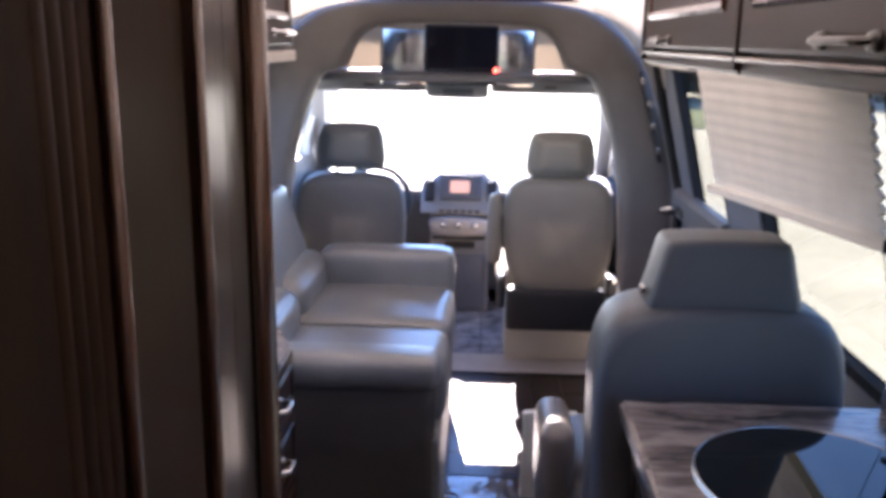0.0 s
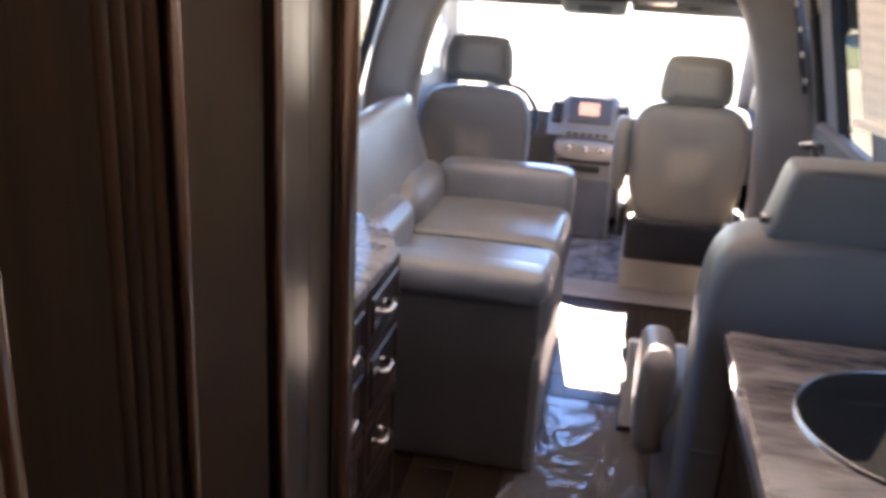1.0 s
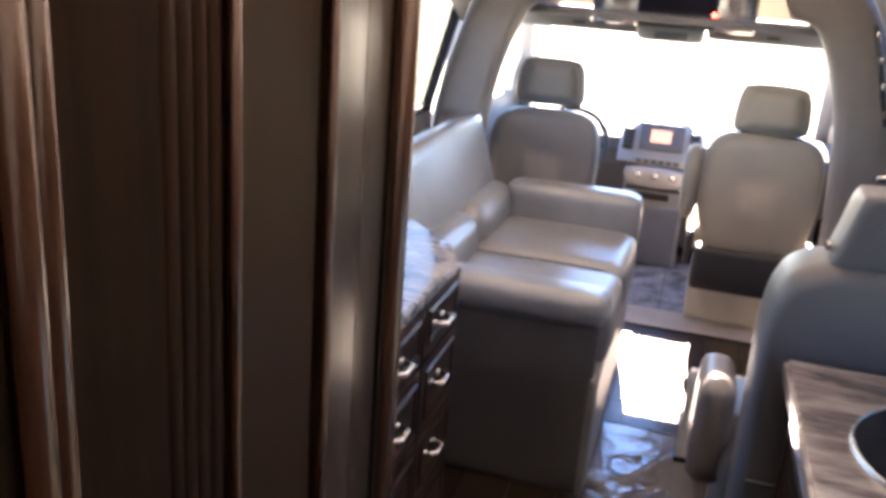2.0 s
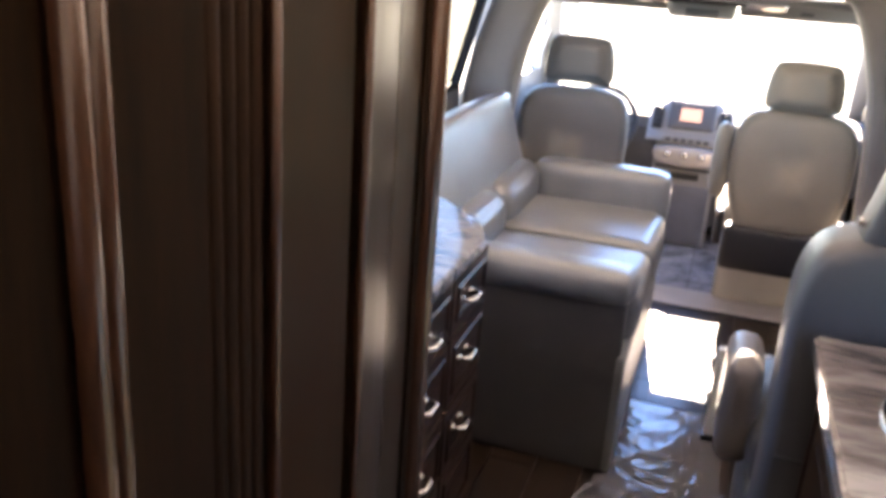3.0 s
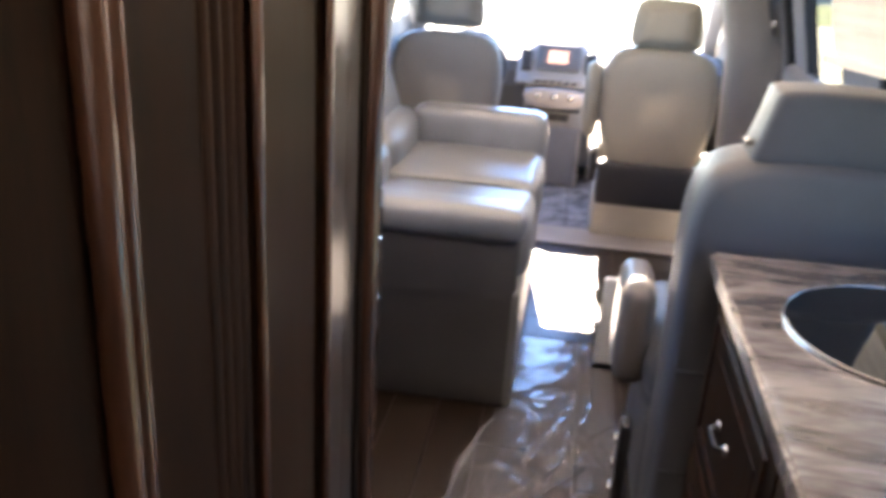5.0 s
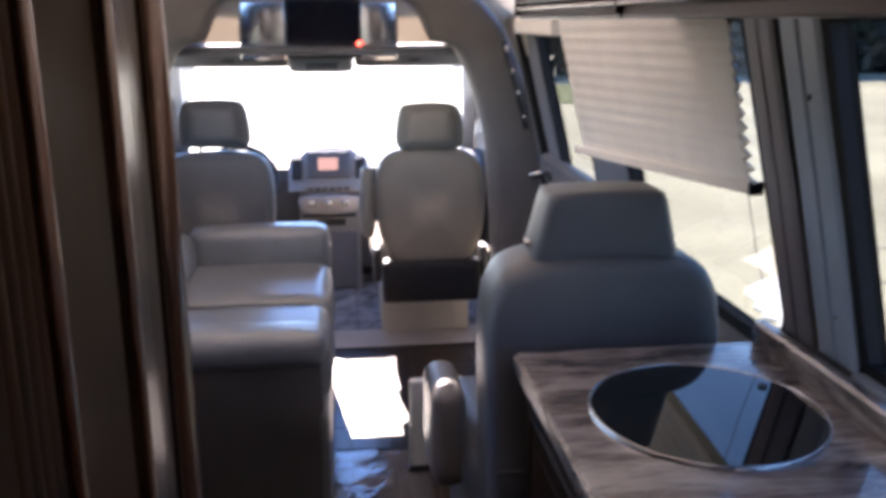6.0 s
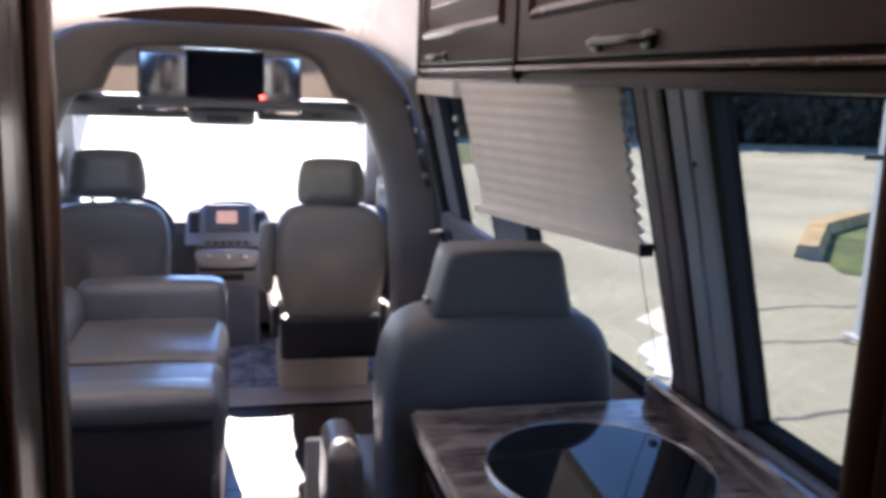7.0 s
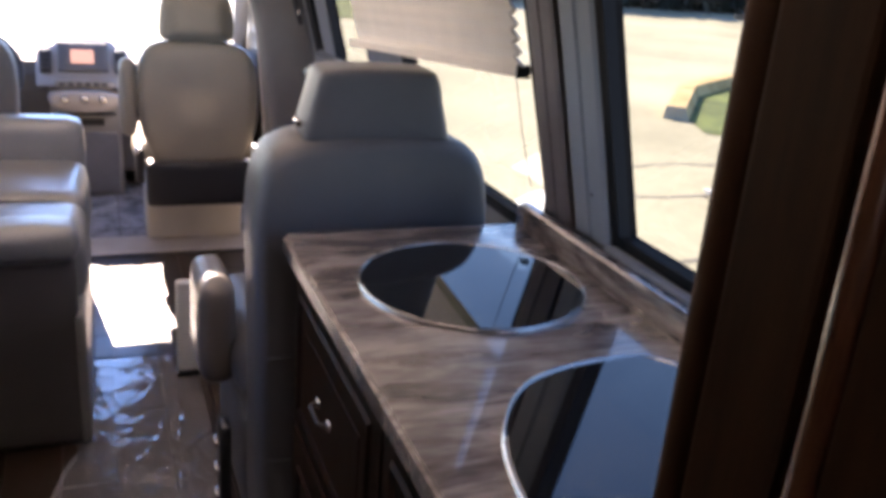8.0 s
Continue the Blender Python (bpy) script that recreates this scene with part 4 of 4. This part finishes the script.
bm = loft([[(XR(z, o), y, z) for y, o in ((2.522, 0.005), (2.522, -0.012), (2.70, -0.014), (2.868, -0.012), (2.868, 0.005))] for z in (0.94, 1.25, 1.54)])
part("post", bm, PILLAR_SHADED, pil2)
bm = loft([[(XR(z, o), y, z) for z, o in ((0.90, 0.0), (0.90, -0.05), (0.985, -0.05), (1.0, -0.03), (1.0, 0.0))] for y in (2.872, 3.56)])
part("sill_board", bm, PILLAR_SHADED, pil2, "blue grey sill, colour darkened as shade")
pil3 = thing("door_post", "grey sliding door post with a black seal", "post", kind="structure")
for nm, y0, y1, a, m in (("post", 3.367, 3.56, -0.012, PILLAR_SHADED), ("seal", 3.565, 3.64, -0.03, RUBBER), ("cover", 3.645, 3.74, -0.02, GREYPL)):
    bm = loft([[(XR(z, o), y, z) for y, o in ((y0, 0.005), (y0, a + 0.006), (y0 + 0.015, a), (y1 - 0.015, a), (y1, a + 0.006), (y1, 0.005))] for z in (0.70, 0.96, 1.25, 1.54)])
    part(nm, bm, m, pil3)

blind = thing("pleated_blind", "cream pleated window blind drawn half way down", "blind")
YB0, YB1, NP = 1.690, 2.90, 12
rings = []
for j in range(17):
    y = YB0 + (YB1 - YB0) * j / 16
    zb = 1.222 + (1.122 - 1.222) * j / 16
    front = []
    for k in range(2 * NP + 1):
        f = k / (2 * NP)
        z = 1.535 + (zb - 1.535) * f
        x = XR(z, -0.031) + (0.0011 if k % 2 else -0.0011) + 0.0008 * math.sin(4 * y + 0.3 * k)
        front.append((x, y + ((0.026 if k % 2 else -0.010) * (0.2 + 0.9 * f) if j == 0 else 0), z))
    rings.append(front + [(x + 0.008, y, z) for x, y, z in reversed(front)])
bm = loft(rings, cap=False)
bm.verts.ensure_lookup_table()
m2 = 2 * (2 * NP + 1)
for base in (0, m2 * (len(rings) - 1)):
    for k in range(2 * NP):
        bm.faces.new([bm.verts[base + i] for i in (k, k + 1, m2 - 2 - k, m2 - 1 - k)])
part("cloth", bm, BLIND, blind)
part("rail", loft([[(XR(1.2, -0.026) + dx, y, z + dz) for dx, dz in ((-0.014, 0), (0.014, 0), (0.014, -0.022), (-0.014, -0.022))] for y, z in ((YB0, 1.222), (YB1, 1.122))]), BLIND, blind, "padded bottom rail")
part("end_cap", box(XR(1.2, -0.042), XR(1.2, -0.012), YB0 - 0.006, YB0, 1.198, 1.224, 0.002), BLACK, blind)
part("cord", tube([(XR(1.2, -0.026), 1.72, 1.20), (XR(1.08, -0.026), 1.722, 1.08), (XR(0.97, -0.02), 1.722, 0.97)], 0.0011, 6), GREYPL, blind)
b2 = thing("pleated_blind", "cream pleated blind folded up at the window's top", "blind")
part("stack", soft(0.04, 0.60, 0.055, 0.008, 0, 7, Matrix.Translation((XR(1.5, -0.03), 3.23, 1.497))), BLIND, b2)
track = thing("belt_track", "dark seat belt height track with bright fittings beside the arch", "seat belt")
part("rail", tube([(0.698, 3.722, 1.44), (0.748, 3.722, 1.29), (0.776, 3.722, 1.18), (0.806, 3.722, 1.08)], 0.011, 8), BLACK, track, "", True)
for x, z in ((0.712, 1.405), (0.742, 1.315), (0.765, 1.225), (0.792, 1.125)):
    part("fitting", soft(0.016, 0.012, 0.026, 0.005, 0, 5, Matrix.Translation((x, 3.708, z))), CHROME, track, "bright fitting", True)
anchor = thing("belt_anchor", "black seat belt anchor on the door post", "seat belt")
part("plate", soft(0.05, 0.16, 0.05, 0.015, 0, 6, Matrix.Translation((XR(0.9, -0.03), 3.45, 0.93))), BLACK, anchor, "", True)
part("loop", tube([(XR(0.9, -0.06), 3.40, 0.95), (XR(0.9, -0.12), 3.42, 0.94), (XR(0.9, -0.12), 3.48, 0.92), (XR(0.9, -0.05), 3.50, 0.91)], 0.009, 8), CHROME, anchor, "", True)

# ---------------------------------------------------------------- floor film
def film_left(y):
    """The film's uneven edge beside the drawers."""
    if y > 2.45:
        return -0.075
    x = -0.075 - 0.105 * (1 - math.exp(-(2.45 - y) / 0.26)) + 0.006 * noise.noise(Vector((y * 9, 0, 3)))
    return max(x, WX + 0.02) if y < 0.92 else x


film_root = thing("floor_film", "clear crinkled protective plastic film on the aisle floor", "film")
film = bmesh.new()
NXF, NYF = 110, 520
gv = []
for j in range(NYF + 1):
    y = 0.9 + 2.14 * j / NYF
    left = film_left(y)
    right = 0.242 if y > 2.85 else 0.30
    row = []
    for i in range(NXF + 1):
        x = left + (right - left) * i / NXF
        w1 = x + 0.05 * noise.noise(Vector((x * 6, y * 5, 4.0)))
        d1, d2 = noise.voronoi(Vector((w1 * 9, y * 6, 2.2)))[0][:2]
        e1, e2 = noise.voronoi(Vector((w1 * 17, y * 12, 7.7)))[0][:2]
        near = min(1.0, max(0.12, (2.75 - y) * 1.8))
        fold = max(0.0, 1 - (d2 - d1) / 0.08) * max(0.0, 0.6 + noise.noise(Vector((x * 5, y * 4, 9))))
        fine = max(0.0, 1 - (e2 - e1) / 0.13) * max(0.0, 0.45 + noise.noise(Vector((x * 4, y * 5, 19))))
        z = 0.0022 + 0.009 * fold * near + 0.006 * fine * near + 0.0022 * noise.noise(Vector((x * 14, y * 10, 8.3))) + 0.0008 * noise.noise(Vector((x * 45, y * 30, 3.3)))
        row.append(film.verts.new((x, y, z)))
    gv.append(row)
for a, c in zip(gv, gv[1:]):
    for i in range(NXF):
        film.faces.new((a[i], a[i + 1], c[i + 1], c[i]))
film.normal_update()
for f in film.faces:
    if f.normal.z < 0:
        f.normal_flip()
fo = link("sheet", film, FILM, True, False)
fo.parent, fo.visible_shadow = film_root, False
fold = bmesh.new()
prev = None
for j in range(121):
    y = 0.95 + 1.49 * j / 120
    x, wd = film_left(y), 0.009 + 0.006 * noise.noise(Vector((y * 7, 2, 1)))
    h = 0.008 + 0.004 * noise.noise(Vector((y * 15, 5, 1)))
    row = [fold.verts.new(p) for p in ((x - wd, y, 0.001), (x - wd * 0.4, y, h), (x + wd * 0.5, y, h * 0.8), (x + wd, y, 0.003))]
    if prev:
        for i in range(3):
            fold.faces.new((prev[i], prev[i + 1], row[i + 1], row[i]))
    prev = row
fe = part("folded_edge", fold, FILM_FOLD, film_root, "milky folded edge of the film", True)
fe.visible_shadow = False
part("tape", box(-0.06, 0.245, 3.035, 3.050, 0.0, 0.004, 0.001), BLACK, film_root, "dark taped far edge")

# ---------------------------------------------------------------- outside
GZ = -0.75
bm = bmesh.new()
bmesh.ops.create_grid(bm, x_segments=2, y_segments=2, size=600)
bmesh.ops.translate(bm, vec=(0, 0, GZ), verts=bm.verts)
tagged(link("ground", bm, CONCRETE), "pale sunlit concrete yard", "ground", kind="structure")

kerb = thing("kerb", "concrete kerb with a yellow painted end round a grass island", "kerb", kind="structure")
line = [(7.93, 10.72), (9.62, 12.75), (11.8, 14.25), (15.5, 16.2), (20, 17.5)]
for i, (a, c) in enumerate(zip(line, line[1:])):
    d = (Vector(c) - Vector(a)).normalized()
    nrm = Vector((-d.y, d.x)) * 0.17
    ring = lambda p: [(p[0] - nrm.x * 1.3, p[1] - nrm.y * 1.3, GZ), (p[0] + nrm.x, p[1] + nrm.y, GZ), (p[0] + nrm.x * 0.8, p[1] + nrm.y * 0.8, GZ + 0.19), (p[0] - nrm.x * 0.8, p[1] - nrm.y * 0.8, GZ + 0.19)]
    part("kerb_stone", loft([ring(a), ring(c)]), KERBM if i < 2 else KERBG, kerb, "worn yellow painted kerb stone" if i < 2 else "")
    if i == 0:
        part("end_cap", loft([ring((a[0] - d.x * 0.03, a[1] - d.y * 0.03)), ring(a)]), KERBG, kerb, "bare grey concrete end")
isl = bmesh.new()
poly = [(8.12, 10.62), (9.8, 12.62), (11.95, 14.1), (15.6, 16.0), (20, 17.2), (26, 15), (24, 9), (14, 7.2), (9.2, 8.3), (7.75, 9.75)]
isl.faces.new([isl.verts.new((x, y, GZ + 0.012)) for x, y in poly])
tagged(link("grass_island", isl, TURF), "green grass island behind the kerb", "grass", kind="stuff")
far_turf = bmesh.new()
far_turf.faces.new([far_turf.verts.new((x, y, GZ + 0.03)) for x, y in ((4.5, 24), (10.5, 24.5), (13, 31), (5, 31))])
tagged(link("grass_verge", far_turf, TURF), "green grass verge across the yard", "grass", kind="stuff")

rnd = random.Random(4)
for i, pts in enumerate((((5.2, 8.0), (5.9, 8.25), (6.6, 8.1), (7.4, 8.2)), ((4.6, 7.0), (5.4, 6.95), (6.1, 7.1), (7.2, 7.0)), ((5.6, 6.95), (5.9, 6.3), (6.5, 5.7)), ((3.6, 5.2), (4.5, 5.4), (5.6, 5.2)), ((-3, 17), (0, 18), (4, 17.5)))):
    bm = bmesh.new()
    sm = chaikin(list(pts), 2)
    sm = [(x + rnd.uniform(-0.03, 0.03), y + rnd.uniform(-0.03, 0.03)) for x, y in sm]
    for a, c in zip(sm, sm[1:]):
        d = (Vector(c) - Vector(a)).normalized()
        nx, ny = -d.y * 0.025, d.x * 0.025
        bm.faces.new([bm.verts.new(p) for p in ((a[0] - nx, a[1] - ny, GZ + 0.004), (c[0] - nx, c[1] - ny, GZ + 0.004), (c[0] + nx, c[1] + ny, GZ + 0.004), (a[0] + nx, a[1] + ny, GZ + 0.004))])
    tagged(link("pavement_crack", bm, CRACK), "dark tar filled crack in the concrete", "crack", kind="structure")

post = thing("sign_post", "white square post standing on the concrete", "post", at=(5.86, 7.0, GZ))
part("shaft", box(-0.05, 0.05, -0.05, 0.05, 0.0, 2.9, 0.01), POLEM, post)
part("foot", box(-0.12, 0.12, -0.12, 0.12, 0.0, 0.03, 0.006), POLEM, post)
part("bracket", box(-0.22, -0.04, -0.02, 0.02, 1.72, 1.77, 0.006), BLACK, post)
edge = [(3.43, 6.83), (3.55, 6.98), (3.78, 7.17), (4.11, 7.32), (4.5, 6.6), (3.8, 5.7), (3.35, 5.85), (3.31, 6.02), (3.37, 6.12), (3.29, 6.22), (3.36, 6.36), (3.33, 6.47), (3.42, 6.56)]
sheet = loft([[(x, y, GZ + z) for x, y in edge] for z in (0.004, 0.022)])
tagged(link("white_sheet", sheet, SHEET), "white sheet lying on the sunlit concrete", "sheet")


def leaf_mass(name, label, centre, size, count, seed, leaf=0.5):
    """A far wood: many small leaf clumps with an uneven outline."""
    r = random.Random(seed)
    verts, faces = [], []
    for _ in range(count):
        u = [r.gauss(0, 0.42) for _ in range(3)]
        p = Vector((centre[0] + size[0] * max(-1, min(1, u[0] + r.uniform(-0.5, 0.5))), centre[1] + size[1] * u[1], centre[2] + size[2] * max(-1, min(1, u[2] + r.uniform(-0.6, 0.6)))))
        m = Euler((r.uniform(0, 6), r.uniform(0, 6), r.uniform(0, 6))).to_matrix()
        k = len(verts)
        s = leaf * r.uniform(0.5, 1.3)
        for q in ((-1, 0, 0), (0, 0.6, 0.1), (1, 0, 0), (0, -0.6, -0.1)):
            verts.append(p + m @ Vector(q) * s)
        faces.append((k, k + 1, k + 2, k + 3))
    me = bpy.data.meshes.new(name)
    me.from_pydata(verts, [], faces)
    me.materials.append(LEAF)
    return tagged(new(name, me), label, "woods", kind="stuff")


leaf_mass("far_woods", "dark shaded hedge of trees across the yard", (34, 37.5, 1.0), (27, 1.6, 2.0), 30000, 7, 0.4)
leaf_mass("far_woods", "dark shaded hedge of trees beside the yard", (60, 22, 1.0), (3, 20, 2.0), 16000, 9, 0.4)

# ---------------------------------------------------------------- floor planks, last
shared = {}
for i in range(13):
    x0 = -0.98 + i * 0.145
    y, j = Y_BACK + (i * 0.37) % 0.9 - 0.9, 0
    while y < 4.05:
        a, c = max(y, Y_BACK), min(y + 0.92, 4.05)
        if c - a > 0.05:
            key = round(c - a, 3)
            if key not in shared:
                b = box(-0.0715, 0.0715, 0.001, key - 0.001, -0.012, 0.0, 0.0012, 1)
                me = bpy.data.meshes.new("plank")
                b.to_mesh(me)
                b.free()
                me.materials.append(PLANK)
                shared[key] = me
            ob = new("plank", shared[key])
            ob.location, ob.parent = (x0 + 0.0725, a, 0), floor
        y += 0.922
